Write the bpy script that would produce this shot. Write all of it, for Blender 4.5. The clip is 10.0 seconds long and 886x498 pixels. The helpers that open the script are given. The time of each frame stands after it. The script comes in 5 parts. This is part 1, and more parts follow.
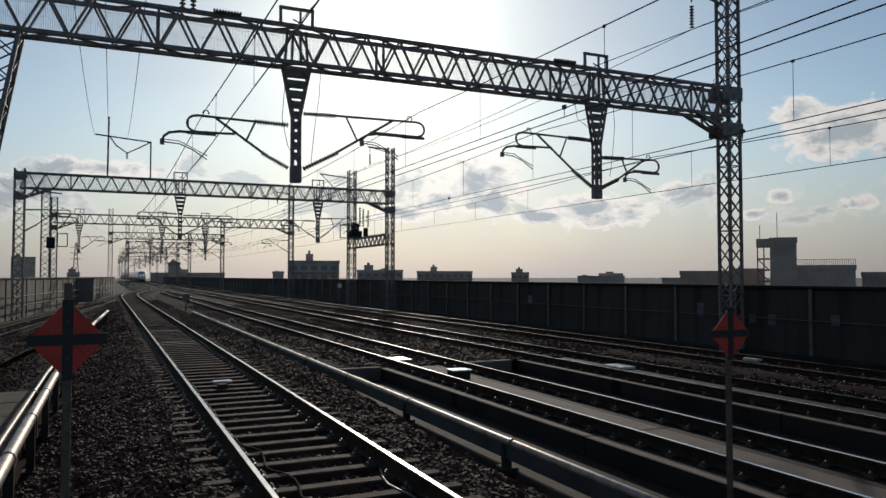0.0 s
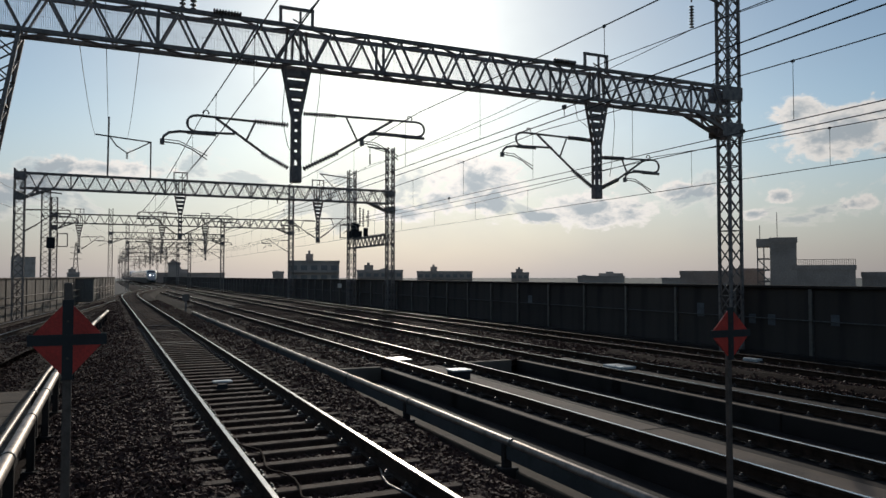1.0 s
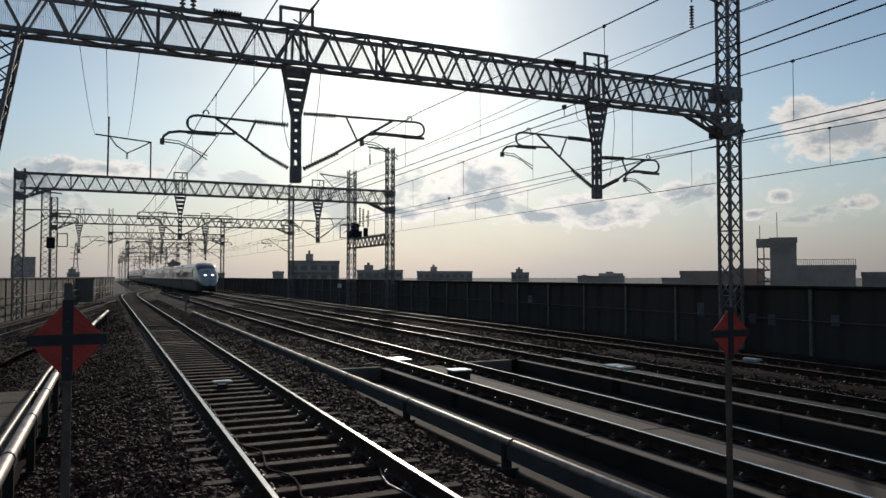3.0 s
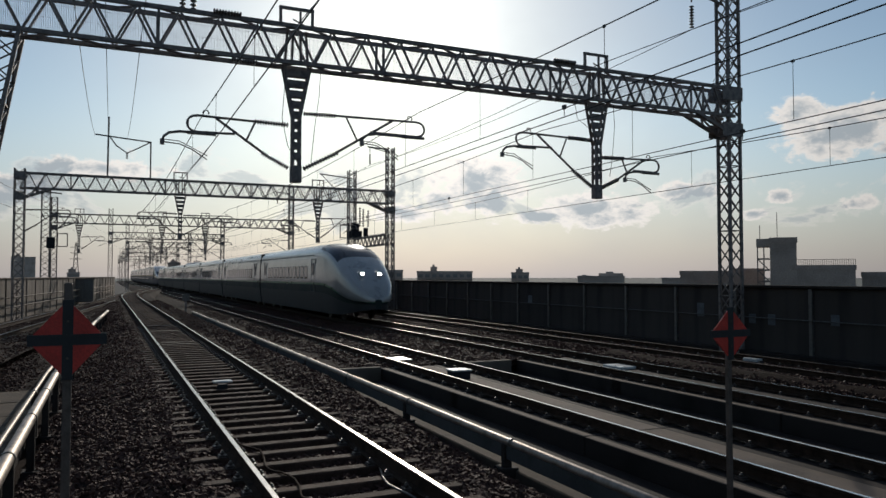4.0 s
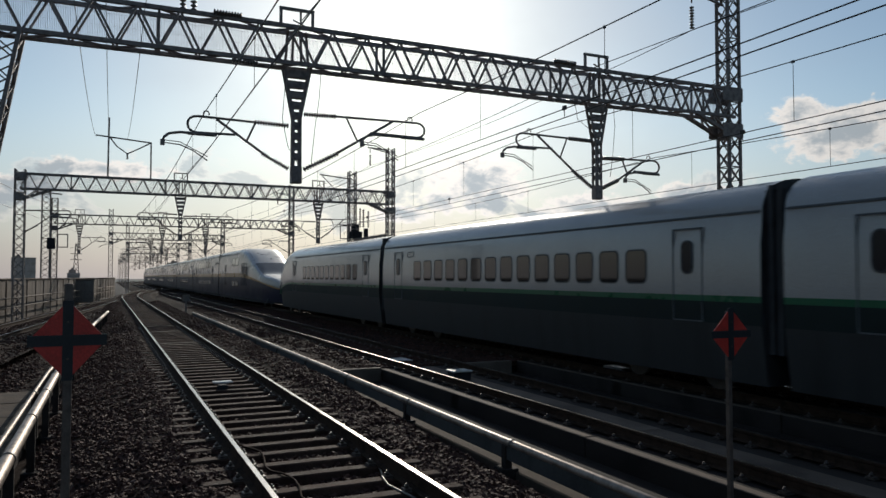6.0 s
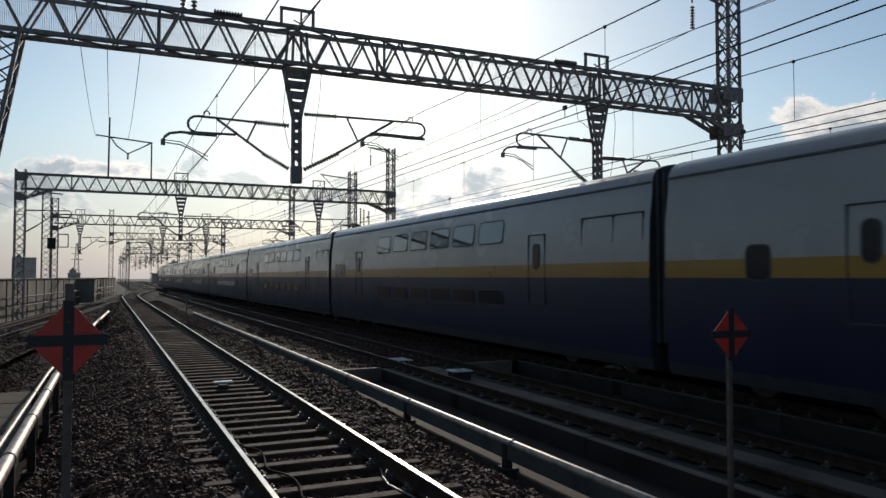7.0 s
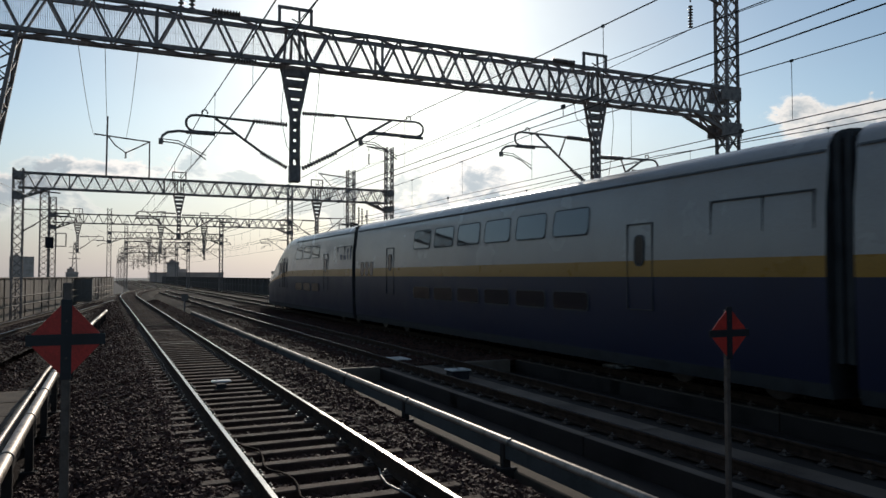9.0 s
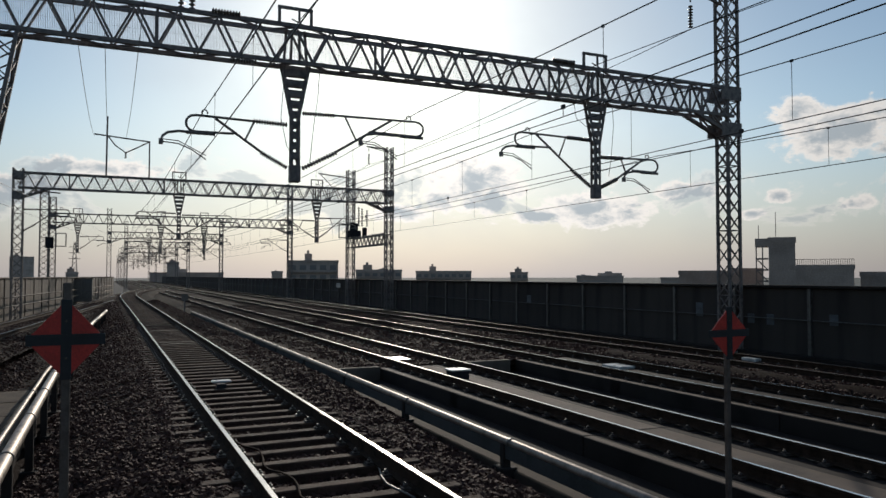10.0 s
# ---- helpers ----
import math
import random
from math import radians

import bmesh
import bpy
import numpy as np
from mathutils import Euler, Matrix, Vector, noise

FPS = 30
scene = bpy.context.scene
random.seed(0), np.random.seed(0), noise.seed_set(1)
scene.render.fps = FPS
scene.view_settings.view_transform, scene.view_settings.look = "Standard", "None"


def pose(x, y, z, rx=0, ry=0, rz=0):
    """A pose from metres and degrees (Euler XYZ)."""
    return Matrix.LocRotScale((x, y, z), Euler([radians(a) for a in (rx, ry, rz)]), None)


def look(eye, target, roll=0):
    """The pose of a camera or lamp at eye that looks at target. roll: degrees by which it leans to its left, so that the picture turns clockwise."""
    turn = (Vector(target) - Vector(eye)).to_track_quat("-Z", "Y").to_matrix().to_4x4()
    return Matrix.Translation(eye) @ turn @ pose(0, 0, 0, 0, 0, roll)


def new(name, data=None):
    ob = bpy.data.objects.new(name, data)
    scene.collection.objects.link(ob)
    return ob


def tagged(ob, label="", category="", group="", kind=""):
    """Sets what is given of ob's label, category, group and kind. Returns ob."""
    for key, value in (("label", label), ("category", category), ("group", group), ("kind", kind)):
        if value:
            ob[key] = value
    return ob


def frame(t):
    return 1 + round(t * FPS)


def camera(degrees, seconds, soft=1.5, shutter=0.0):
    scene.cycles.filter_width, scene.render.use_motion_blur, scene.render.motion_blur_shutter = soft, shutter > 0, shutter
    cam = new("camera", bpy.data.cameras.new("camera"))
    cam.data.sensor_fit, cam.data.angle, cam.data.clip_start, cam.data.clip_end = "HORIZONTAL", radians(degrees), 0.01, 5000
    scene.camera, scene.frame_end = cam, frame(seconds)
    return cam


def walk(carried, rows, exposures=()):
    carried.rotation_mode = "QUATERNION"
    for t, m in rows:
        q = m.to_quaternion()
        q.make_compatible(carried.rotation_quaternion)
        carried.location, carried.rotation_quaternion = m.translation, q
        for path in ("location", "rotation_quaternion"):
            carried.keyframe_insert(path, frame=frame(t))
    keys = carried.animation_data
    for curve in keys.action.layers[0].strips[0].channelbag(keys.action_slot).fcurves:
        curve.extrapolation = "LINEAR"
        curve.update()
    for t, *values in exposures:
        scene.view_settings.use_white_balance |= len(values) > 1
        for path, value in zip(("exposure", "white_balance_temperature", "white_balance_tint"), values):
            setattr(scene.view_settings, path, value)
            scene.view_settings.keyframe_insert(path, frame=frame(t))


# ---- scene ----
# ---------- camera: stands on a tripod at the platform's end ----------
EYE = (0.0, 0.0, 2.3)
cam = camera(62.2, 10.0, soft=1.5, shutter=0.04)


def aim(dx=0.0, dy=0.0):
    """The tripod's pose, nudged by small angles in degrees."""
    return pose(*EYE, 92.115 + dy, 0, -24.65 + dx)


walk(cam, [(0.0, aim()), (5.0, aim()), (5.5, aim(0, 0.05)), (7.0, aim(0.05, 0.05)), (7.5, aim(0.01, 0.0)),
           (8.0, aim(-0.07, 0)), (9.0, aim(-0.085, -0.02)), (10.0, aim(-0.085, -0.02))],
     exposures=[(0.0, 0.0), (5.5, 0.0), (7.0, 0.25), (9.5, 0.22), (10.0, 0.1)])

# ---------- sky and sun ----------
SUN_AZ, SUN_EL = radians(20.9), radians(22.4)
SUN_DIR = Vector((math.sin(SUN_AZ) * math.cos(SUN_EL), math.cos(SUN_AZ) * math.cos(SUN_EL), math.sin(SUN_EL)))
scene.view_settings.exposure = 0.0


def make_world():
    w = bpy.data.worlds.new("sky")
    scene.world = w
    w.use_nodes = True
    nt = w.node_tree
    n = nt.nodes
    n.clear()
    L = nt.links.new
    out = n.new("ShaderNodeOutputWorld")
    bg = n.new("ShaderNodeBackground")
    bg.inputs[1].default_value = 0.10
    sky = n.new("ShaderNodeTexSky")
    sky.sky_type = "NISHITA"
    sky.sun_disc = False
    sky.sun_elevation = SUN_EL
    sky.sun_rotation = SUN_AZ
    sky.air_density, sky.dust_density, sky.ozone_density = 1.0, 0.6, 1.0
    tc = n.new("ShaderNodeTexCoord")
    sep = n.new("ShaderNodeSeparateXYZ")
    L(tc.outputs["Generated"], sep.inputs[0])

    def math_node(op, a, b=None, c=None, clamp=False):
        m = n.new("ShaderNodeMath")
        m.operation = op
        m.use_clamp = clamp
        for i, v in enumerate((a, b, c)):
            if v is None:
                continue
            if isinstance(v, (int, float)):
                m.inputs[i].default_value = v
            else:
                L(v, m.inputs[i])
        return m.outputs[0]

    # clouds: billows in a band above the horizon, thin veils higher up
    vm = n.new("ShaderNodeMapping")
    vm.inputs["Scale"].default_value = (1.0, 1.0, 1.75)
    vm.inputs["Location"].default_value = CLOUD_SHIFT
    L(tc.outputs["Generated"], vm.inputs[0])
    noi = n.new("ShaderNodeTexNoise")
    noi.inputs["Scale"].default_value = 11.0
    noi.inputs["Detail"].default_value = 8.0
    noi.inputs["Roughness"].default_value = 0.6
    noi.inputs["Distortion"].default_value = 0.35
    L(vm.outputs[0], noi.inputs["Vector"])

    def ramp(v, lo, hi):
        m = n.new("ShaderNodeMapRange")
        m.interpolation_type = "SMOOTHSTEP"
        m.inputs["From Min"].default_value = lo
        m.inputs["From Max"].default_value = hi
        L(v, m.inputs["Value"])
        return m.outputs[0]

    band = math_node("MULTIPLY", ramp(sep.outputs[2], 0.015, 0.085), ramp(sep.outputs[2], 0.22, 0.12))
    dens = math_node("ADD", noi.outputs[0], math_node("MULTIPLY", math_node("SUBTRACT", band, 0.62), 0.26))
    cover = math_node("MULTIPLY", ramp(dens, 0.575, 0.66), 0.55)
    core = ramp(dens, 0.60, 0.70)
    veil_n = n.new("ShaderNodeTexNoise")
    veil_n.inputs["Scale"].default_value = 2.6
    veil_n.inputs["Detail"].default_value = 5.0
    L(vm.outputs[0], veil_n.inputs["Vector"])
    veil = ramp(veil_n.outputs[0], 0.42, 0.75)
    # single heaped clouds: bearing, height, half width and half height in degrees
    around = math_node("ARCTAN2", sep.outputs[0], sep.outputs[1])
    height = math_node("ARCSINE", sep.outputs[2])
    spot = n.new("ShaderNodeCombineXYZ")
    L(around, spot.inputs[0])
    L(height, spot.inputs[1])
    gap = None
    for az, el, hw, hh in HEAPS:
        m1 = n.new("ShaderNodeVectorMath")
        m1.operation = "SUBTRACT"
        L(spot.outputs[0], m1.inputs[0])
        m1.inputs[1].default_value = (radians(az), radians(el), 0)
        m2 = n.new("ShaderNodeVectorMath")
        m2.operation = "MULTIPLY"
        L(m1.outputs[0], m2.inputs[0])
        m2.inputs[1].default_value = (1 / radians(hw), 1 / radians(hh), 0)
        m3 = n.new("ShaderNodeVectorMath")
        m3.operation = "LENGTH"
        L(m2.outputs[0], m3.inputs[0])
        gap = m3.outputs["Value"] if gap is None else math_node("MINIMUM", gap, m3.outputs["Value"])
    puff = n.new("ShaderNodeTexNoise")
    puff.inputs["Scale"].default_value = 30.0
    puff.inputs["Detail"].default_value = 9.0
    puff.inputs["Roughness"].default_value = 0.62
    puff.inputs["Distortion"].default_value = 0.2
    L(vm.outputs[0], puff.inputs["Vector"])
    heap = math_node("ADD", math_node("SUBTRACT", 1.15, gap), math_node("MULTIPLY", math_node("SUBTRACT", puff.outputs[0], 0.5), 2.6))
    cover = math_node("MAXIMUM", cover, ramp(heap, 0.0, 0.42))
    core = math_node("MAXIMUM", core, ramp(heap, 0.28, 1.1))
    # glow of the sun through thin cloud
    dot = n.new("ShaderNodeVectorMath")
    dot.operation = "DOT_PRODUCT"
    L(tc.outputs["Generated"], dot.inputs[0])
    dot.inputs[1].default_value = SUN_DIR
    d = math_node("MAXIMUM", dot.outputs["Value"], 0.0)
    near = math_node("POWER", d, 900.0)
    mid = math_node("POWER", d, 130.0)
    wide = math_node("POWER", d, 3.2)

    def mix(fac, a, b):
        m = n.new("ShaderNodeMix")
        m.data_type = "RGBA"
        if isinstance(fac, (int, float)):
            m.inputs["Factor"].default_value = fac
        else:
            L(fac, m.inputs["Factor"])
        for k, v in (("A", a), ("B", b)):
            sock = [i for i in m.inputs if i.name == k and i.type == "RGBA"][0]
            if isinstance(v, tuple):
                sock.default_value = (*v, 1)
            else:
                L(v, sock)
        return [o for o in m.outputs if o.type == "RGBA"][0]

    def scaled(col, f):
        m = n.new("ShaderNodeVectorMath")
        m.operation = "SCALE"
        if isinstance(col, tuple):
            m.inputs[0].default_value = col
        else:
            L(col, m.inputs[0])
        if isinstance(f, (int, float)):
            m.inputs["Scale"].default_value = f
        else:
            L(f, m.inputs["Scale"])
        return m.outputs[0]

    def plus(a, b):
        m = n.new("ShaderNodeVectorMath")
        m.operation = "ADD"
        L(a, m.inputs[0])
        L(b, m.inputs[1])
        return m.outputs[0]

    lit = scaled((9.8, 9.3, 8.8), math_node("ADD", 0.25, math_node("MULTIPLY", wide, 0.9)))
    shade = scaled((5.5, 6.1, 6.6), math_node("ADD", 0.27, math_node("MULTIPLY", wide, 0.64)))
    cloud = mix(core, lit, shade)
    tint = n.new("ShaderNodeVectorMath")
    tint.operation = "MULTIPLY"
    L(scaled(sky.outputs[0], SKY_GAIN), tint.inputs[0])
    tint.inputs[1].default_value = (0.90, 1.0, 1.035)
    tinted = tint.outputs[0]
    # low haze, pale and warm over the horizon, brighter towards the sun
    haze = ramp(sep.outputs[2], 0.23, -0.04)
    haze_light = math_node("ADD", 0.10, math_node("MULTIPLY", wide, 0.8))
    hz = scaled((6.75, 6.4, 6.85), haze_light)
    pale = scaled((6.2, 6.35, 7.0), haze_light)
    base = mix(math_node("MULTIPLY", haze, 0.97), tinted, hz)
    base = mix(math_node("MULTIPLY", veil, 0.36), base, pale)
    total = mix(math_node("MULTIPLY", cover, 0.95), base, cloud)
    glow = plus(scaled((45.0, 43.0, 40.0), near), scaled((2.4, 2.6, 2.75), mid))
    L(plus(total, glow), bg.inputs[0])
    L(bg.outputs[0], out.inputs[0])


SKY_GAIN = 0.76
HEAPS = ((27.3, 7.0, 3.7, 2.4), (24.7, 6.0, 1.7, 1.1), (36.2, 5.0, 4.2, 1.4), (53.3, 9.9, 4.6, 1.9), (50.6, 11.3, 1.6, 1.3), (49.5, 5.7, 1.0, 0.5),
         (47.6, 4.5, 0.9, 0.45), (54.0, 4.9, 1.4, 0.6), (0.1, 7.6, 4.2, 0.8), (-6.0, 5.9, 2.6, 1.0), (21.5, 5.0, 2.4, 0.8), (42.7, 6.3, 2.8, 0.7), (31.5, 4.6, 2.2, 0.6))
CLOUD_SHIFT = (0.31, 0.12, 0.45)
make_world()
sun = new("sun", bpy.data.lights.new("sun", "SUN"))
sun.data.energy, sun.data.angle, sun.data.color = 2.1, radians(0.6), (1.0, 0.93, 0.82)
sun.matrix_basis = look((0, 0, 30), Vector((0, 0, 30)) - SUN_DIR)


# ---------- materials ----------
def material(name, colour, rough=0.7, metal=0.0, scale=8.0, spread=0.35, bump=0.2, fine=60.0, stain=None, spec=0.5,
             objvar=0.0, streak=False, coat=0.0):
    """Colour with broad stains and fine grain, and a bump at both sizes."""
    m = bpy.data.materials.new(name)
    m.use_nodes = True
    nt = m.node_tree
    n, L = nt.nodes, nt.links.new
    p = n["Principled BSDF"]
    p.inputs["Metallic"].default_value = metal
    p.inputs["Specular IOR Level"].default_value = spec
    p.inputs["Coat Weight"].default_value = coat
    tc = n.new("ShaderNodeTexCoord")
    mp = n.new("ShaderNodeMapping")
    L(tc.outputs["Object"], mp.inputs[0])
    if streak:
        mp.inputs["Scale"].default_value = (1.0, 1.0, 0.12)
    a = n.new("ShaderNodeTexNoise")
    a.inputs["Scale"].default_value = scale
    a.inputs["Detail"].default_value = 5
    b = n.new("ShaderNodeTexNoise")
    b.inputs["Scale"].default_value = fine
    b.inputs["Detail"].default_value = 3
    L(mp.outputs[0], a.inputs["Vector"])
    L(tc.outputs["Object"], b.inputs["Vector"])
    r = n.new("ShaderNodeValToRGB")
    dark = stain or tuple(c * (1 - spread) for c in colour)
    light = tuple(min(1.0, c * (1 + spread * 0.6)) for c in colour)
    r.color_ramp.elements[0].color, r.color_ramp.elements[0].position = (*dark, 1), 0.32
    r.color_ramp.elements[1].color, r.color_ramp.elements[1].position = (*light, 1), 0.72
    e = r.color_ramp.elements.new(0.5)
    e.color = (*colour, 1)
    L(a.outputs[0], r.inputs[0])
    mul = n.new("ShaderNodeMix")
    mul.data_type, mul.blend_type = "RGBA", "MULTIPLY"
    mul.inputs["Factor"].default_value = 0.5
    grey = n.new("ShaderNodeMapRange")
    grey.inputs["From Min"].default_value, grey.inputs["From Max"].default_value = 0.25, 0.75
    grey.inputs["To Min"].default_value, grey.inputs["To Max"].default_value = 0.55, 1.25
    L(b.outputs[0], grey.inputs["Value"])
    rgb = [i for i in mul.inputs if i.type == "RGBA"]
    L(r.outputs[0], rgb[0])
    L(grey.outputs[0], rgb[1])
    col = [o for o in mul.outputs if o.type == "RGBA"][0]
    if objvar:
        oi = n.new("ShaderNodeObjectInfo")
        hv = n.new("ShaderNodeHueSaturation")
        mr = n.new("ShaderNodeMapRange")
        mr.inputs["To Min"].default_value, mr.inputs["To Max"].default_value = 1 - objvar, 1 + objvar
        L(oi.outputs["Random"], mr.inputs["Value"])
        L(mr.outputs[0], hv.inputs["Value"])
        L(col, hv.inputs["Color"])
        col = hv.outputs[0]
    L(col, p.inputs["Base Color"])
    rr = n.new("ShaderNodeMapRange")
    rr.inputs["To Min"].default_value, rr.inputs["To Max"].default_value = max(0.03, rough - 0.12), min(1, rough + 0.12)
    L(a.outputs[0], rr.inputs["Value"])
    L(rr.outputs[0], p.inputs["Roughness"])
    if bump:
        bp = n.new("ShaderNodeBump")
        bp.inputs["Strength"].default_value = bump
        bp.inputs["Distance"].default_value = 0.02
        L(b.outputs[0], bp.inputs["Height"])
        L(bp.outputs[0], p.inputs["Normal"])
    return m


def glowing(name, colour, strength):
    m = bpy.data.materials.new(name)
    m.use_nodes = True
    p = m.node_tree.nodes["Principled BSDF"]
    p.inputs["Base Color"].default_value = (*colour, 1)
    p.inputs["Emission Color"].default_value = (*colour, 1)
    p.inputs["Emission Strength"].default_value = strength
    return m


def glassy(name, colour, rough=0.04, ior=2.0):
    m = bpy.data.materials.new(name)
    m.use_nodes = True
    p = m.node_tree.nodes["Principled BSDF"]
    p.inputs["Base Color"].default_value = (*colour, 1)
    p.inputs["Roughness"].default_value = rough
    p.inputs["IOR"].default_value = ior
    return m


# bed far below the stones' tone: shade in their gaps is in the colour
M_BALLASTGAP = material("ballast_bed", (0.026, 0.016, 0.012), 0.95, scale=3.0, fine=26, bump=1.0, spread=0.45, spec=0.05)
M_STONE = material("ballast_stone", (0.08, 0.038, 0.027), 0.75, scale=14, fine=90, bump=0.4, spread=0.6, spec=0.16)
M_RAILSIDE = material("rail_side_rust", (0.05, 0.03, 0.02), 0.9, scale=6, spread=0.5, bump=0.3, spec=0.1)
M_RAILTOP = material("rail_polished", (0.55, 0.505, 0.465), 0.21, metal=1.0, scale=5, spread=0.1, bump=0.02)
M_SLEEPER = material("sleeper", (0.07, 0.04, 0.028), 0.8, scale=5, spread=0.45, bump=0.5, objvar=0.3, spec=0.12)
M_RAILDULL = material("rail_dull", (0.12, 0.09, 0.07), 0.55, metal=0.4, scale=5, spread=0.3, bump=0.05)
M_CLIP = material("clip_steel", (0.085, 0.064, 0.052), 0.5, metal=0.15, scale=20)
M_CONC = material("concrete", (0.165, 0.124, 0.094), 0.85, scale=1.2, spread=0.4, bump=0.4, spec=0.25, objvar=0.12)
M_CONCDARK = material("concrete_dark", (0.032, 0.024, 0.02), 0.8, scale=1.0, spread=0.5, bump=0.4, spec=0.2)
# darker base than the west wall's, with upright streaks
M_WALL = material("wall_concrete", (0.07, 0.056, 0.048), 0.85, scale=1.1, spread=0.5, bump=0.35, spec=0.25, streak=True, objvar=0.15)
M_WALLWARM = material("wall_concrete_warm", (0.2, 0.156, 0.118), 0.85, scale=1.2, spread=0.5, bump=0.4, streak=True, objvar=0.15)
M_STEEL = material("gantry_steel", (0.22, 0.185, 0.165), 0.6, metal=0.15, scale=7, spread=0.45, bump=0.2)
M_STEELP = material("galvanised", (0.17, 0.155, 0.14), 0.45, metal=0.6, scale=9, spread=0.3, bump=0.15)
M_PIPE = material("pipe_cover", (0.36, 0.29, 0.235), 0.5, metal=0.6, scale=6, spread=0.5, bump=0.12, fine=40)
M_INSUL = material("insulator", (0.16, 0.13, 0.11), 0.25, scale=10, spread=0.2, bump=0.0)
M_WIRE = material("wire_copper", (0.06, 0.055, 0.05), 0.45, metal=0.6, scale=4, bump=0.0)
M_MESH = material("netting", (0.42, 0.45, 0.5), 0.5, metal=0.2, scale=6, bump=0.0)
M_RED = material("sign_red", (0.62, 0.045, 0.03), 0.42, scale=7, spread=0.2, bump=0.08)
M_BLACK = material("sign_black", (0.02, 0.02, 0.022), 0.5, scale=7, spread=0.3, bump=0.08)
M_POST = material("sign_post", (0.14, 0.105, 0.085), 0.5, metal=0.3, scale=9, spread=0.4, bump=0.15)
M_WHITE = material("white_cover", (0.62, 0.6, 0.56), 0.3, scale=6, spread=0.25, bump=0.1)
M_BOX = material("grey_box", (0.032, 0.031, 0.033), 0.85, scale=5, spread=0.35, spec=0.15)
M_SILVER = material("train_silver", (0.47, 0.44, 0.415), 0.22, metal=0.15, scale=0.8, spread=0.07, bump=0.02, coat=0.4)
M_ROOF = material("train_roof", (0.42, 0.405, 0.39), 0.3, metal=0.15, scale=1.2, spread=0.2, bump=0.04)
M_GREEN = material("train_green", (0.01, 0.13, 0.055), 0.3, scale=1.0, spread=0.1, bump=0.02)
# grey of the lower side, darkened: the shade above the ground is in the colour
M_GREYSHADE = material("train_grey_shaded", (0.016, 0.026, 0.024), 0.6, scale=0.9, spread=0.25, bump=0.05, spec=0.25)
M_TWHITE = material("train_white", (0.4, 0.36, 0.33), 0.25, scale=0.7, spread=0.08, bump=0.02, coat=0.3)
M_YELLOW = material("train_yellow", (0.4, 0.2, 0.03), 0.3, scale=0.9, spread=0.08, bump=0.02)
M_BLUE = material("train_blue", (0.012, 0.015, 0.045), 0.45, scale=0.9, spread=0.1, bump=0.02)
M_UNDER = material("underframe", (0.03, 0.03, 0.032), 0.7, scale=3, spread=0.5, bump=0.3)
# skirt near black for the shade under the body, with upright streaks
M_SKIRT = material("train_skirt_shaded", (0.028, 0.028, 0.028), 0.6, scale=1.5, spread=0.45, bump=0.05, streak=True)
M_GLASS = glassy("train_glass", (0.016, 0.018, 0.02))
M_GLASSD = glassy("lower_glass", (0.012, 0.014, 0.022), 0.12, 1.4)
M_GASKET = material("gasket", (0.05, 0.05, 0.052), 0.6, scale=10, bump=0.0)
M_HEAD = glowing("headlight", (1.0, 0.95, 0.88), 70.0)
M_LID = material("trough_lid", (0.13, 0.098, 0.072), 0.9, scale=2.0, spread=0.45, bump=0.4, spec=0.15, objvar=0.2)
M_PLATE = material("pipe_plate", (0.06, 0.06, 0.058), 0.7, scale=4, spread=0.35, bump=0.1, spec=0.3)
M_PATCH = material("faded_plate", (0.13, 0.135, 0.14), 0.7, scale=5, spread=0.3)
# far walls lightened in base colour, standing for haze that isn't modelled
M_BUILD = material("far_facade_hazed", (0.46, 0.37, 0.31), 0.85, scale=0.2, spread=0.25, fine=4.0, bump=0.1, objvar=0.15)
M_BROWN = material("brown_facade", (0.44, 0.34, 0.28), 0.85, scale=0.2, spread=0.25, fine=4.0, bump=0.1)
# far panes paler too, distance haze in the colour
M_BUILDW = material("far_window_hazed", (0.22, 0.2, 0.19), 0.35, scale=0.4, spread=0.3, bump=0.0)
M_GROUND = material("town_ground", (0.10, 0.10, 0.085), 0.95, scale=0.02, spread=0.4, fine=0.6, bump=0.1)


# ---------- mesh helpers ----------
def mesh_of(name, bm, mat, smooth=False):
    me = bpy.data.meshes.new(name)
    bm.to_mesh(me)
    bm.free()
    for m in (mat if isinstance(mat, (list, tuple)) else [mat]):
        me.materials.append(m)
    if smooth:
        for p in me.polygons:
            p.use_smooth = True
    return me


def part(name, bm, mat, parent=None, label="", smooth=False):
    ob = new(name, mesh_of(name, bm, mat, smooth) if isinstance(bm, bmesh.types.BMesh) else bm)
    ob.parent = parent
    if label:
        ob["label"] = label
    return ob


def box(bm, x0, x1, y0, y1, z0, z1, mi=0, bev=0.0):
    vs = [bm.verts.new((x, y, z)) for z in (z0, z1) for y in (y0, y1) for x in (x0, x1)]
    fs = [bm.faces.new([vs[i] for i in q]) for q in
          ((0, 2, 3, 1), (4, 5, 7, 6), (0, 1, 5, 4), (2, 6, 7, 3), (0, 4, 6, 2), (1, 3, 7, 5))]
    for f in fs:
        f.material_index = mi
    if bev:
        es = list({e for f in fs for e in f.edges})
        bmesh.ops.bevel(bm, geom=es, offset=bev, segments=1, affect="EDGES")
    return fs


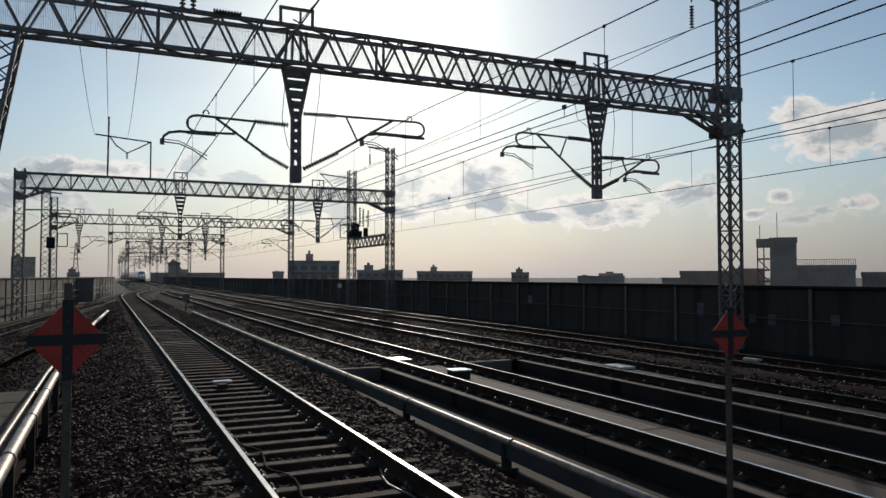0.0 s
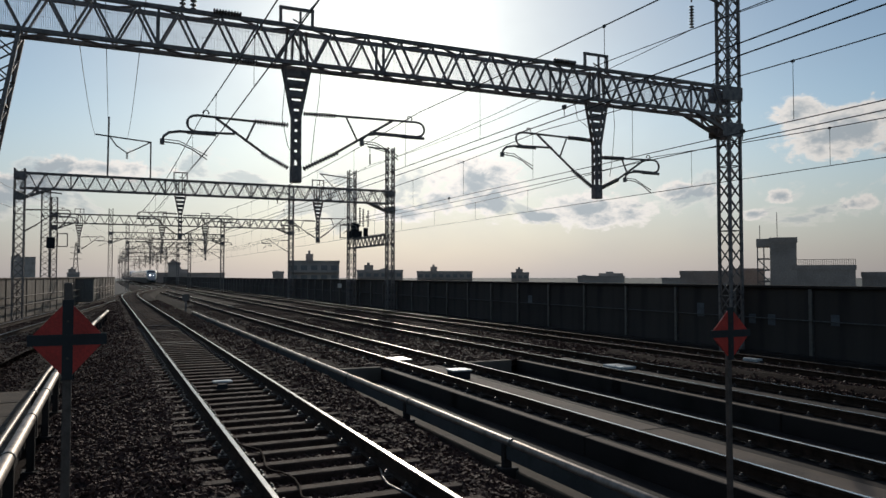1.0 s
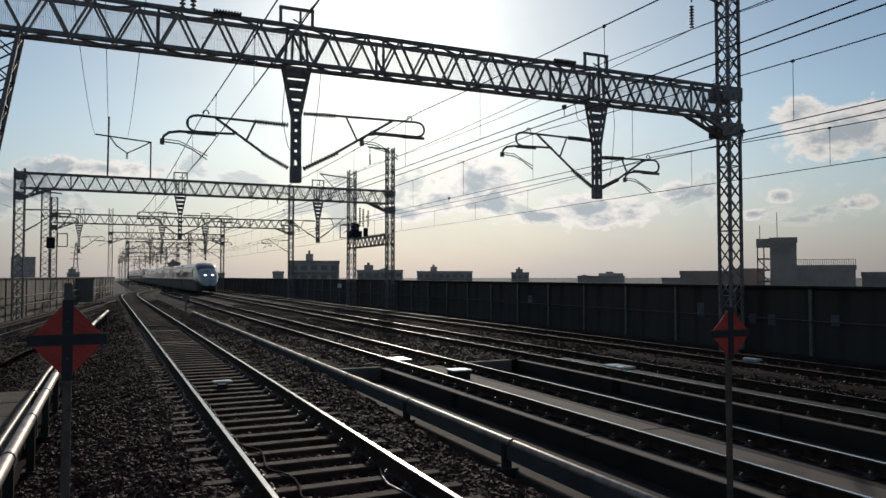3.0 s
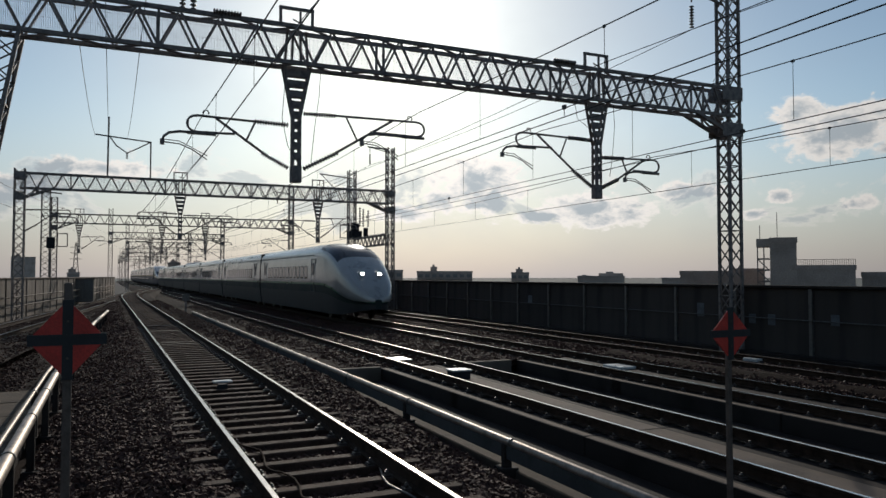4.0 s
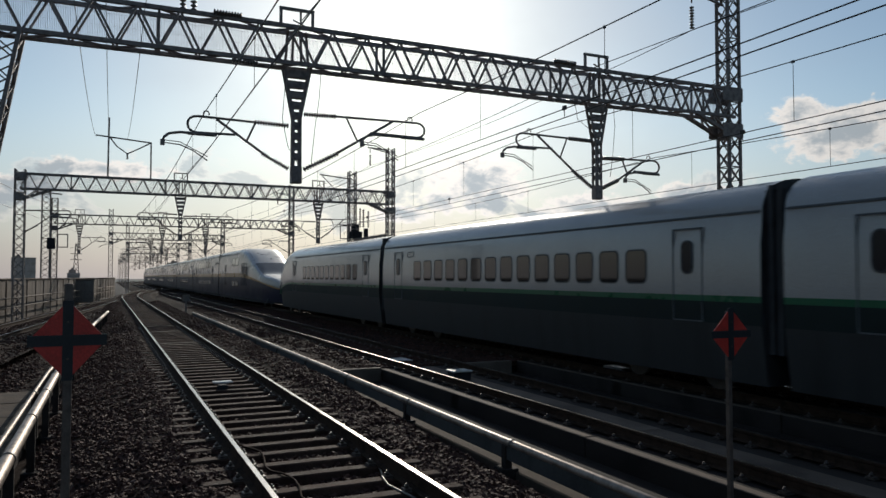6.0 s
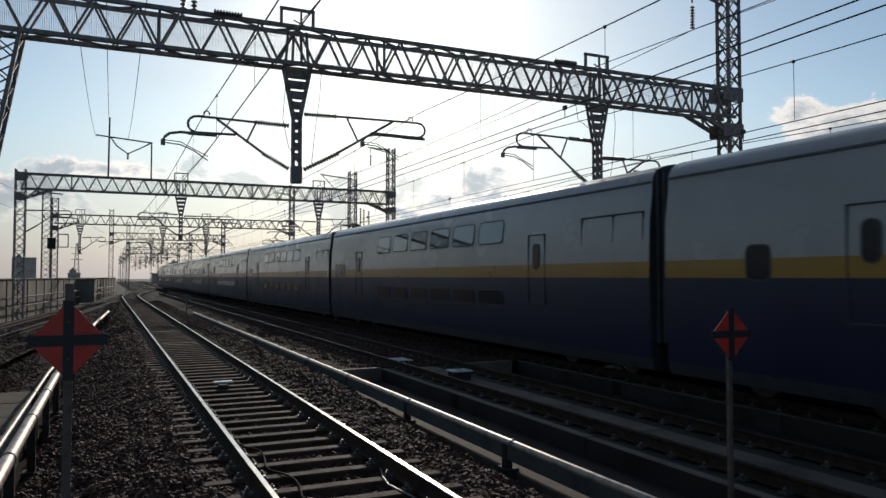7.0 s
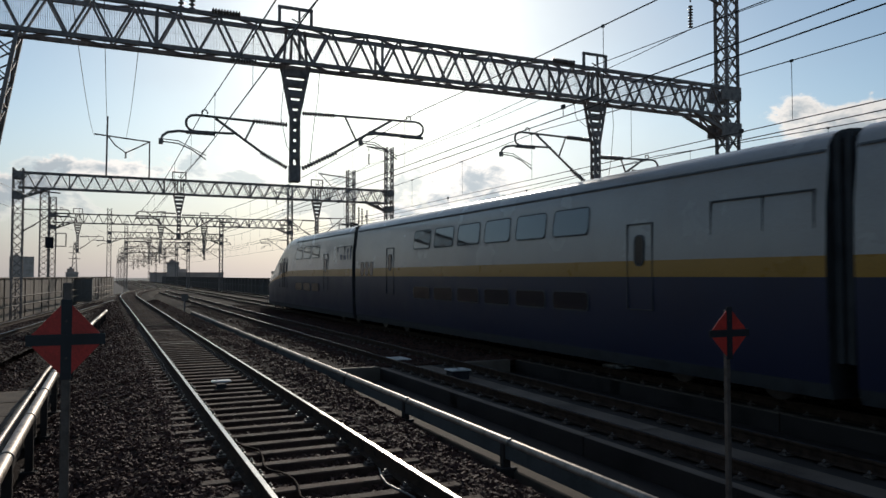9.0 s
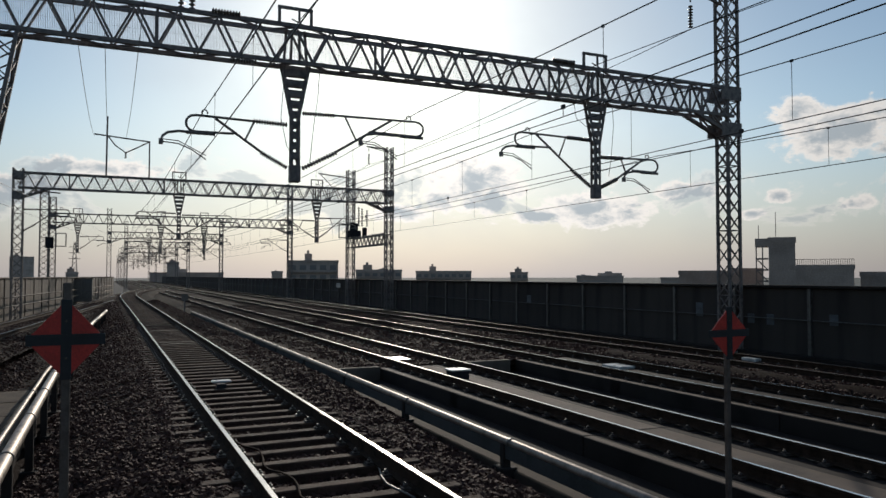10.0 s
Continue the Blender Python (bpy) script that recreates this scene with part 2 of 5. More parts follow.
def bar(bm, a, b, w, t=None, mi=0):
    """A rectangular bar from a to b, w wide and t thick."""
    a, b = Vector(a), Vector(b)
    t = t or w
    d = (b - a).normalized()
    up = Vector((0, 0, 1)) if abs(d.z) < 0.95 else Vector((0, 1, 0))
    s = d.cross(up).normalized() * w / 2
    u = s.cross(d).normalized() * t / 2
    vs = [bm.verts.new(p + i * s + j * u) for p in (a, b) for i, j in ((-1, -1), (1, -1), (1, 1), (-1, 1))]
    for q in ((0, 1, 2, 3), (7, 6, 5, 4), (0, 4, 5, 1), (1, 5, 6, 2), (2, 6, 7, 3), (3, 7, 4, 0)):
        bm.faces.new([vs[i] for i in q]).material_index = mi


def tube(bm, pts, r, seg=8, mi=0, caps=True):
    """A round tube along pts; r is one radius or one for each point."""
    pts = [Vector(p) for p in pts]
    rings = []
    for i, p in enumerate(pts):
        d = (pts[min(i + 1, len(pts) - 1)] - pts[max(i - 1, 0)]).normalized()
        up = Vector((0, 0, 1)) if abs(d.z) < 0.9 else Vector((0, 1, 0))
        s = d.cross(up).normalized()
        u = s.cross(d).normalized()
        rr = r[i] if isinstance(r, (list, tuple)) else r
        rings.append([bm.verts.new(p + rr * (math.cos(k * math.tau / seg) * s + math.sin(k * math.tau / seg) * u)) for k in range(seg)])
    for a, b in zip(rings, rings[1:]):
        for k in range(seg):
            f = bm.faces.new((a[k], a[(k + 1) % seg], b[(k + 1) % seg], b[k]))
            f.smooth = True
            f.material_index = mi
    if caps:
        bm.faces.new(rings[0][::-1])
        bm.faces.new(rings[-1])


def B():
    return bmesh.new()


# ---------- the plan ----------
TRACK_A, TRACK_B, TRACK_C, TRACK_D = 2.18, 8.0, 12.27, 16.4
Z_A = 0.30            # the siding lies higher than the main tracks
SLAB_END = 19.0       # the slab track ends here, ballast goes on beyond
WALL_X = 20.1


def track_e_x(y):
    return -3.5 + 0.106 * (y - 39.8)


# ---------- ground, deck ----------
def build_ground():
    bm = B()
    R = 4000
    vs = [bm.verts.new(p) for p in ((-R, -R, -9), (R, -R, -9), (R, R, -9), (-R, R, -9))]
    bm.faces.new(vs)
    tagged(part("ground", bm, M_GROUND), "hazy town ground far below the viaduct", "ground", kind="structure")
    bm = B()
    box(bm, -16, 22.5, -14, 420, -1.6, -0.62)
    tagged(part("viaduct_deck", bm, M_CONCDARK), "dark weathered concrete deck of the railway viaduct", "viaduct", kind="structure")


def ballast_bed(name, profile, y0, y1, ystep, label, shift=None, lift=None):
    """A ballast surface: rows of (x, z) swept along y, with an uneven top."""
    bm = B()
    ys = [y0]
    while ys[-1] < y1:
        ys.append(min(y1, ys[-1] + ystep * (1 + max(0, ys[-1]) / 18)))
    rows = []
    for y in ys:
        dx = shift(y) if shift else 0.0
        up = lift if lift else (lambda x, y: 0.0)
        rows.append([bm.verts.new((x + dx, y, z + up(x, y) + 0.05 * noise.noise((x * 2.3, y * 2.3, 0.3)) + 0.02 * noise.noise((x * 9, y * 9, 4)))) for x, z in profile])
    for a, b in zip(rows, rows[1:]):
        for i in range(len(profile) - 1):
            bm.faces.new((a[i], a[i + 1], b[i + 1], b[i]))
    return tagged(part(name, bm, M_BALLASTGAP, smooth=True), label, "ballast", kind="structure")


def fine(profile, step=0.2):
    out = []
    for (x0, z0), (x1, z1) in zip(profile, profile[1:]):
        k = max(1, round(abs(x1 - x0) / step))
        out += [(x0 + (x1 - x0) * i / k, z0 + (z1 - z0) * i / k) for i in range(k)]
    return out + [profile[-1]]


BED_A = [(-1.0, -0.42), (-0.4, -0.2), (0.5, 0.05), (0.95, 0.09), (1.3, 0.06), (1.6, 0.03), (2.76, 0.03), (3.06, 0.06), (3.45, 0.09), (3.9, 0.05), (4.2, -0.02), (4.7, -0.36), (5.1, -0.62)]
BED_FAR = [(4.6, -0.62), (5.2, -0.30), (6.2, -0.20), (17.6, -0.20), (18.6, -0.35), (20.0, -0.5)]


def siding_shift(y):
    """The siding bends to meet the main tracks far away."""
    return 0.0 if y < 75 else min(5.9, 0.0017 * (y - 75) ** 2)


def pipe_heap(x, y):
    """Ballast heaped against the pipe, further along the siding."""
    f = min(1.0, max(0.0, (y - 8.0) / 7.0))
    return 0.24 * f * max(0.0, 1.0 - abs(x - 4.3) / 0.75) ** 0.7


def build_beds():
    ballast_bed("ballast_siding", fine(BED_A), -8, 150, 0.25, "dark brown ballast bed under the siding", siding_shift, pipe_heap)
    ballast_bed("ballast_main", fine(BED_FAR, 0.4), SLAB_END, 420, 0.3, "dark brown ballast bed of the main tracks")
    ballast_bed("ballast_east", fine([(13.95, -0.55), (14.2, -0.2), (14.45, -0.04), (15.0, -0.06), (15.4, -0.19), (17.5, -0.2), (18.3, -0.45), (20.0, -0.55)], 0.25), -10, SLAB_END, 0.3,
                "dark ballast beside the eastern track")
    ballast_bed("ballast_west", fine([(-2.2, -0.3), (-1.0, -0.12), (1.0, -0.1), (2.2, -0.3)], 0.3), 10, 100, 0.4, "dark ballast of the western track", track_e_x)
    ballast_bed("ballast_verge", fine([(-16, -0.6), (-2.3, -0.56), (-0.9, -0.45)], 0.5), -8, 120, 0.5, "dark gravel verge beside the walkway")


# ---------- rails and sleepers ----------
RAIL = [(-0.073, 0.0), (0.073, 0.0), (0.073, 0.012), (0.012, 0.03), (0.010, 0.118), (0.034, 0.132), (0.034, 0.160), (0.026, 0.171),
        (-0.026, 0.171), (-0.034, 0.160), (-0.034, 0.132), (-0.010, 0.118), (-0.012, 0.03), (-0.073, 0.012)]


def rail_mesh(name, path, head=None):
    """A rail swept along path, points of (x, y, z of the rail's top)."""
    bm = B()
    rows = [[bm.verts.new((x + px, y, z - 0.171 + pz)) for px, pz in RAIL] for x, y, z in path]
    k = len(RAIL)
    for a, b in zip(rows, rows[1:]):
        for i in range(k):
            f = bm.faces.new((a[i], a[(i + 1) % k], b[(i + 1) % k], b[i]))
            f.material_index = 1 if i == 7 else 0
    bm.faces.new(rows[0][::-1])
    bm.faces.new(rows[-1])
    return mesh_of(name, bm, (M_RAILSIDE, head or M_RAILTOP))


def sleeper_mesh(name, half, w, h):
    bm = B()
    box(bm, -half, half, -w / 2, w / 2, -h, 0, bev=0.015)
    return mesh_of(name, bm, M_SLEEPER)


def clip_mesh():
    bm = B()
    box(bm, -0.17, 0.17, -0.07, 0.07, -0.012, 0.003)
    for s in (-1, 1):
        box(bm, s * 0.115 - 0.05, s * 0.115 + 0.05, -0.055, 0.055, 0.0, 0.022)
        tube(bm, [(s * 0.125, 0, 0.0), (s * 0.125, 0, 0.075)], 0.014, 6)
        tube(bm, [(s * 0.125, 0, 0.03), (s * 0.125, 0, 0.055)], 0.026, 6)
    return mesh_of("rail_fastening", bm, M_CLIP)


def build_track(label, cx, z, sleepers, shift=None, y_end=420, y0=-8, head=None):
    """One track: an Empty with two rails, its sleepers and their fastenings."""
    t = tagged(new("railway_track"), label, "railway track", "railway tracks")
    s = shift or (lambda y: 0.0)
    ys = [y0 + 4.0 * i for i in range(int((y_end - y0) / 4) + 1)]
    for side in (-0.75, 0.75):
        part("rail", rail_mesh("rail", [(cx + side + s(y), y, z) for y in ys], head), None, t, "rusty rail with a worn head")
    me = sleeper_mesh("sleeper", 1.25, 0.18, 0.16)
    cl = clip_mesh()
    for a, b, step in sleepers:
        y = a
        while y < b:
            o = part("sleeper", me, None, t)
            o.location = (cx + s(y) + random.uniform(-0.02, 0.02), y + random.uniform(-0.015, 0.015), z - 0.182)
            o.rotation_euler = (0, 0, random.uniform(-0.012, 0.012))
            if y < 34:
                for side in (-0.75, 0.75):
                    c = part("rail_fastening", cl, None, o)
                    c.location = (side, 0, 0.004)
            y += step
    return t


def build_tracks():
    build_track("siding track with worn wooden sleepers and rusty rails in dark ballast", TRACK_A, Z_A, [(-7.8, 118, 0.55)], siding_shift, 150)
    build_track("main track, slab laid near, sleepers in ballast beyond", TRACK_B, 0.0, [(SLAB_END + 0.4, 100, 0.62)])
    build_track("main express track with polished rails beside the siding", TRACK_C, 0.0, [(SLAB_END + 0.2, 100, 0.62)])
    build_track("outer main track along the dark parapet wall", TRACK_D, 0.0, [(-7.6, 90, 0.62)], head=M_RAILDULL)
    build_track("western track running in at an angle to the junction", -3.5 - 0.106 * 39.8, 0.1, [(24, 92, 0.65)], lambda y: 0.106 * y, 92, 8, M_STEELP)


# ---------- slab track ----------
def build_slabs():
    deck = tagged(new("slab_track"), "concrete slab track, darkened for dust and rail shadow, with pale centre strips and kerbs", "slab track", kind="structure")
    bm = B()
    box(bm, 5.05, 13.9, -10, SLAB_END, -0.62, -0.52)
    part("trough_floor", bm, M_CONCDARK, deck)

    def run(name, x0, x1, z0, z1, mat, length=4.9):
        bm = B()
        box(bm, x0, x1, 0, length - 0.02, z0, z1, bev=0.012)
        me = mesh_of(name, bm, mat)
        y = -10.0
        while y < SLAB_END - 0.1:
            o = part(name, me, None, deck)
            o.location = (0, min(y, SLAB_END - length), random.uniform(-0.004, 0.004))
            y += length
    for cx, top in ((TRACK_B, -0.2), (TRACK_C, -0.18)):
        # slab tops near black: rail shadow put into the colour along with track dust
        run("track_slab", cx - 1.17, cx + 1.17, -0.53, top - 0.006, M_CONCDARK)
        run("slab_edge", cx - 1.168, cx - 1.01, top - 0.02, top, M_CONC)
        run("slab_edge", cx + 1.03, cx + 1.168, top - 0.02, top, M_CONC)
    run("centre_strip", TRACK_B - 0.27, TRACK_B + 0.36, -0.22, -0.2, M_CONC)
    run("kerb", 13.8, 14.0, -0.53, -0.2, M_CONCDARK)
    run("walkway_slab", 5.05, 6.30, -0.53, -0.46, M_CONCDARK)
    for x0, x1 in ((4.9, 6.82), (9.18, 10.87)):
        bm = B()
        box(bm, x0, x1, SLAB_END - 0.15, SLAB_END + 0.05, -0.6, -0.16, bev=0.015)
        part("ballast_stop", bm, M_CONC, deck, "brown concrete board holding the ballast")
    cl = clip_mesh()
    for cx in (TRACK_B, TRACK_C):
        for side in (-0.75, 0.75):
            y = -2.0
            while y < SLAB_END:
                c = part("rail_fastening", cl, None, deck)
                c.location = (cx + side, y, -0.182)
                y += 0.625


# ---------- parapet walls ----------
def build_wall_east():
    w = tagged(new("wall_east"), "dark streaked concrete parapet wall with posts along the viaduct", "wall", kind="structure")
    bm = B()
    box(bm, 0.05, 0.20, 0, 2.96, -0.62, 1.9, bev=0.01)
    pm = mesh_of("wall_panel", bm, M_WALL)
    bm = B()
    box(bm, -0.05, 0.08, -0.06, 0.06, -0.62, 1.9, bev=0.012)
    pole = mesh_of("wall_post", bm, M_STEELP)
    bm = B()
    box(bm, -0.08, 0.26, 0, 2.99, 1.902, 2.0, bev=0.012)
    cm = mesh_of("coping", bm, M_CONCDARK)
    y = -13.85
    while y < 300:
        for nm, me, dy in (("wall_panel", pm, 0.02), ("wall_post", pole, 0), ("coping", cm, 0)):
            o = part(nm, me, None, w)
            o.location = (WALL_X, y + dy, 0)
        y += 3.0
    bm = B()
    tube(bm, [(WALL_X - 0.06, -14, 0.9), (WALL_X - 0.06, 300, 0.9)], 0.02, 6)
    part("cable", bm, M_STEELP, w)
    bm = B()
    box(bm, WALL_X - 0.45, WALL_X - 0.02, -14, 300, -0.6, -0.2, bev=0.02)
    part("cable_trough", bm, M_CONCDARK, w)


def build_wall_west():
    w = tagged(new("wall_west"), "weathered brown concrete parapet with posts and pipe rails", "wall", kind="structure")
    bm = B()
    box(bm, -0.2, 0, 0, 2.96, -0.6, 2.1, bev=0.015)
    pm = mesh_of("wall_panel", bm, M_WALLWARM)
    bm = B()
    box(bm, 0.0, 0.05, -0.1, 0.1, -0.6, 2.1, bev=0.015)
    pole = mesh_of("wall_post", bm, M_WALLWARM)
    bm = B()
    box(bm, -0.26, 0.07, 0, 2.99, 2.102, 2.2, bev=0.015)
    cm = mesh_of("coping", bm, M_CONC)
    turn = math.atan(-0.106)
    k = 0
    while k < 36:
        y = 12 + k * 3.0 * math.cos(turn)
        x = track_e_x(y) - 3.7
        for nm, me in (("wall_panel", pm), ("wall_post", pole), ("coping", cm)):
            o = part(nm, me, None, w)
            o.location = (x, y, 0)
            o.rotation_euler = (0, 0, turn)
        k += 1
    for z in (0.35, 0.95):
        bm = B()
        tube(bm, [(track_e_x(y) - 3.35, y, z) for y in (12, 60, 115)], 0.05, 8)
        part("pipe_rail", bm, M_WALLWARM, w, "brown pipe along the wall")


build_ground()
build_beds()
build_tracks()
build_slabs()
build_wall_east()
build_wall_west()


# ---------- overhead line gantries ----------
def tower(parent, x, y, z0, z1, w=0.5, lean=0.0, panel=0.55):
    """A square lattice mast: four angle legs and the bracing of each face. lean: how far its foot stands to the west of its head."""
    def at(cx, cy, z):
        return (x + cx * w / 2 - lean * (z1 - z) / (z1 - z0), y + cy * w / 2, z)
    corners = ((-1, -1), (1, -1), (1, 1), (-1, 1))
    for cx, cy in corners:
        bm = B()
        bar(bm, at(cx, cy, z0), at(cx, cy, z1), 0.085)
        part("mast_leg", bm, M_STEEL, parent)
    k = max(2, round((z1 - z0) / panel))
    for i in range(4):
        a, b = corners[i], corners[(i + 1) % 4]
        bm = B()
        for j in range(k):
            za, zb = z0 + (z1 - z0) * j / k, z0 + (z1 - z0) * (j + 1) / k
            bar(bm, at(*a, za), at(*b, zb), 0.035, 0.03)
            bar(bm, at(*b, za), at(*a, zb), 0.035, 0.03)
            if j % 4 == 3:
                bar(bm, at(*a, zb), at(*b, zb), 0.05, 0.03)
        part("mast_bracing", bm, M_STEEL, parent)["kind"] = "stuff"
    bm = B()
    box(bm, x - lean - w / 2 - 0.12, x - lean + w / 2 + 0.12, y - w / 2 - 0.12, y + w / 2 + 0.12, -0.7, z0 + 0.02, bev=0.02)
    part("footing", bm, M_CONCDARK, parent)


def truss(parent, x0, x1, y, z0, z1, panel=0.95, depth=0.55, net=False, haunch=(True, True)):
    """A box truss over the tracks: four chords, zigzag webs, plates at the ends."""
    for yy in (y - depth / 2, y + depth / 2):
        for z in (z0, z1):
            bm = B()
            bar(bm, (x0, yy, z), (x1, yy, z), 0.10, 0.10)
            part("chord", bm, M_STEEL, parent)
        k = round((x1 - x0) / (panel / 2))
        step = (x1 - x0) / k
        if y < 60:
            shapes = []
            for za, zb in ((z0, z1), (z1, z0)):
                bm = B()
                bar(bm, (0, 0, za), (step, 0, zb), 0.06, 0.05)
                shapes.append(mesh_of("diagonal", bm, M_STEEL))
            for i in range(k):
                o = part("diagonal", shapes[i % 2], None, parent)
                o.location = (x0 + step * i, yy, 0)
        else:
            bm = B()
            for i in range(k):
                za, zb = (z0, z1) if i % 2 == 0 else (z1, z0)
                bar(bm, (x0 + step * i, yy, za), (x0 + step * (i + 1), yy, zb), 0.06, 0.05)
            part("web", bm, M_STEEL, parent)["kind"] = "stuff"
        for i in range(6, k, 12):
            bm = B()
            bar(bm, (x0 + step * i, yy, z0), (x0 + step * i, yy, z1), 0.06, 0.05)
            part("upright", bm, M_STEEL, parent)
    for z in (z0, z1):
        bm = B()
        k = round((x1 - x0) / panel)
        for i in range(k):
            xa, xb = x0 + (x1 - x0) * i / k, x0 + (x1 - x0) * (i + 1) / k
            s = 1 if i % 2 else -1
            bar(bm, (xa, y - s * depth / 2, z), (xb, y + s * depth / 2, z), 0.05, 0.04)
        part("plan_bracing", bm, M_STEEL, parent)["kind"] = "stuff"
    for side, on in ((x0, haunch[0]), (x1, haunch[1])):
        if not on:
            continue
        d = 1 if side == x0 else -1
        for yy in (y - depth / 2, y + depth / 2):
            bm = B()
            bar(bm, (side + d * 1.75, yy, z0), (side + d * 0.2, yy, z0 - 0.62), 0.12, 0.10)
            bar(bm, (side + d * 1.0, yy, z0), (side + d * 0.9, yy, z0 - 0.33), 0.06, 0.05)
            bar(bm, (side + d * 1.0, yy, z0), (side + d * 0.25, yy, z0 - 0.6), 0.06, 0.05)
            part("haunch", bm, M_STEEL, parent)
        s0, s1 = sorted((side - d * 0.32, side + d * (0.6 if y < 30 else 0.3)))
        for zz in (z0 - 0.72, z1 - 0.42):
            for y0 in (y - 0.34, y + 0.31):
                bm = B()
                box(bm, s0, s1, y0, y0 + 0.03, zz, zz + 0.48, bev=0.006)
                part("gusset_plate", bm, M_STEEL, parent)
    if net:
        bm = B()
        x = x0 + 0.1
        while x < x1:
            bar(bm, (x, y + 0.05, z0 + 0.05), (x, y + 0.05, z1 - 0.05), 0.009, 0.004)
            x += 0.036
        for z in np.arange(z0 + 0.15, z1, 0.3):
            bar(bm, (x0, y + 0.05, z), (x1, y + 0.05, z), 0.004, 0.004)
        part("netting", bm, M_MESH, parent, "pale wire netting")["kind"] = "stuff"


def hanger(parent, x, y, zt, zb, w=0.36, v=0.09):
    """A tapered drop bracket with ladder plates."""
    zm = zt - 1.35
    legs = []
    for sx in (-1, 1):
        for sy in (-0.09, 0.09):
            bm = B()
            bar(bm, (x + sx * w, y + sy, zt), (x + sx * v, y + sy, zm), 0.07, 0.05)
            bar(bm, (x + sx * v, y + sy, zm + 0.02), (x + sx * v, y + sy, zb), 0.06, 0.05)
            part("hanger_leg", bm, M_STEEL, parent)
    z = zt - 0.22
    while z > zb + 0.45:
        f = min(1.0, max(0.0, (z - zm) / (zt - zm)))
        h = v + (w - v) * f
        for sy in (-0.09, 0.09):
            bm = B()
            box(bm, x - h, x + h, y + sy - 0.012, y + sy + 0.012, z - 0.085, z + 0.085)
            part("batten", bm, M_STEEL, parent)
        z -= 0.27
    bm = B()
    box(bm, x - 0.135, x + 0.135, y - 0.12, y + 0.12, zb - 0.02, zb + 0.42, bev=0.015)
    part("foot_block", bm, M_STEEL, parent)
    bm = B()
    zt2 = zt + 1.0
    for sx in (-0.42, 0.42):
        bar(bm, (x + sx, y, zt2), (x + sx, y, zt2 + 0.5), 0.07, 0.07)
    bar(bm, (x - 0.46, y, zt2 + 0.5), (x + 0.46, y, zt2 + 0.5), 0.08, 0.07)
    bar(bm, (x + 0.1, y, zt2 + 0.5), (x + 0.1, y, zt2 + 0.15), 0.05, 0.05)
    bar(bm, (x + 0.35, y, zt2 + 0.04), (x - 0.1, y, zt2 + 0.22), 0.03, 0.03)
    part("top_frame", bm, M_STEEL, parent)


def disc_insulator(parent, a, b, n=13, r=0.07):
    bm = B()
    a, b = Vector(a), Vector(b)
    pts, rr = [], []
    for i in range(n):
        for f, q in ((0.0, 0.028), (0.3, r), (0.55, r * 0.9), (0.75, 0.028)):
            pts.append(a.lerp(b, (i + f) / n))
            rr.append(q)
    tube(bm, pts, rr, 8)
    part("insulator", bm, M_INSUL, parent, "ribbed porcelain insulator")


def cantilever(gantry, x, y, reach, zt, zb, steady):
    """A hinged bracket: looped top tube, raking strut, two insulators and a steady arm. reach: signed, from mast to loop end."""
    c = new("cantilever")
    c.parent = gantry
    s = 1 if reach > 0 else -1
    R = abs(reach)
    x0 = x + s * 0.18

    def P(u, z):
        return (x0 + s * u, y, z)
    disc_insulator(c, P(0.02, zt), P(0.9, zt + 0.02))
    zl = zt - 0.36
    bm = B()
    loop = [P(0.88, zt + 0.02), P(R - 0.35, zt + 0.05)]
    for k in range(1, 8):
        a = math.pi / 2 - k * math.pi / 8
        loop.append(P(R - 0.32 + 0.21 * math.cos(a), (zt + 0.05 + zl) / 2 + 0.2 * math.sin(a)))
    loop += [P(R - 0.35, zl), P(R * 0.52, zl + 0.02)]
    tube(bm, loop, 0.032, 8)
    part("looped_tube", bm, M_STEEL, c)
    disc_insulator(c, P(0.02, zb + 0.1), P(R * 0.27, zb + 0.1 + (zl - zb) * 0.42), 13)
    bm = B()
    tube(bm, [P(R * 0.26, zb + 0.1 + (zl - zb) * 0.42), P(R * 0.70, zt + 0.02)], 0.034, 8)
    tube(bm, [P(R * 0.42, zb + 0.1 + (zl - zb) * 0.70), P(R * 0.33, zt + 0.01)], 0.026, 8)
    part("strut", bm, M_STEEL, c)
    bm = B()
    e, k = steady, (1 if steady > 0 else -1)
    tip = R + e
    tube(bm, [P(R - 0.8, zl - 0.03), P(R - 0.12, zl - 0.03)], 0.045, 8)
    tube(bm, [P(R - 0.5, zl - 0.03), P(tip - k * 0.4, zl - 0.02), P(tip - k * 0.15, zl - 0.07), P(tip - k * 0.04, zl - 0.16), P(tip, zl - 0.27)], 0.034, 8)
    box(bm, P(tip, 0)[0] - 0.05, P(tip, 0)[0] + 0.05, y - 0.04, y + 0.04, zl - 0.37, zl - 0.23)
    tube(bm, [P(tip, zl - 0.30), P(tip - k * 0.4, zl - 0.33), P(tip - k * 0.7, zl - 0.45), P(tip - k * 1.05, zl - 0.68)], 0.016, 6)
    tube(bm, [P(tip, zl - 0.24), P(tip - k * 0.4, zl - 0.26), P(tip - k * 1.05, zl - 0.58)], 0.012, 6)
    part("steady_arm", bm, M_STEEL, c)
    bm = B()
    tube(bm, [P(R - 0.55 + 0.07 * math.cos(a), zt + 0.13 + 0.07 * math.sin(a)) for a in [k * 0.7 - 0.6 for k in range(7)]], 0.018, 6)
    part("wire_clamp", bm, M_STEEL, c)
    return c


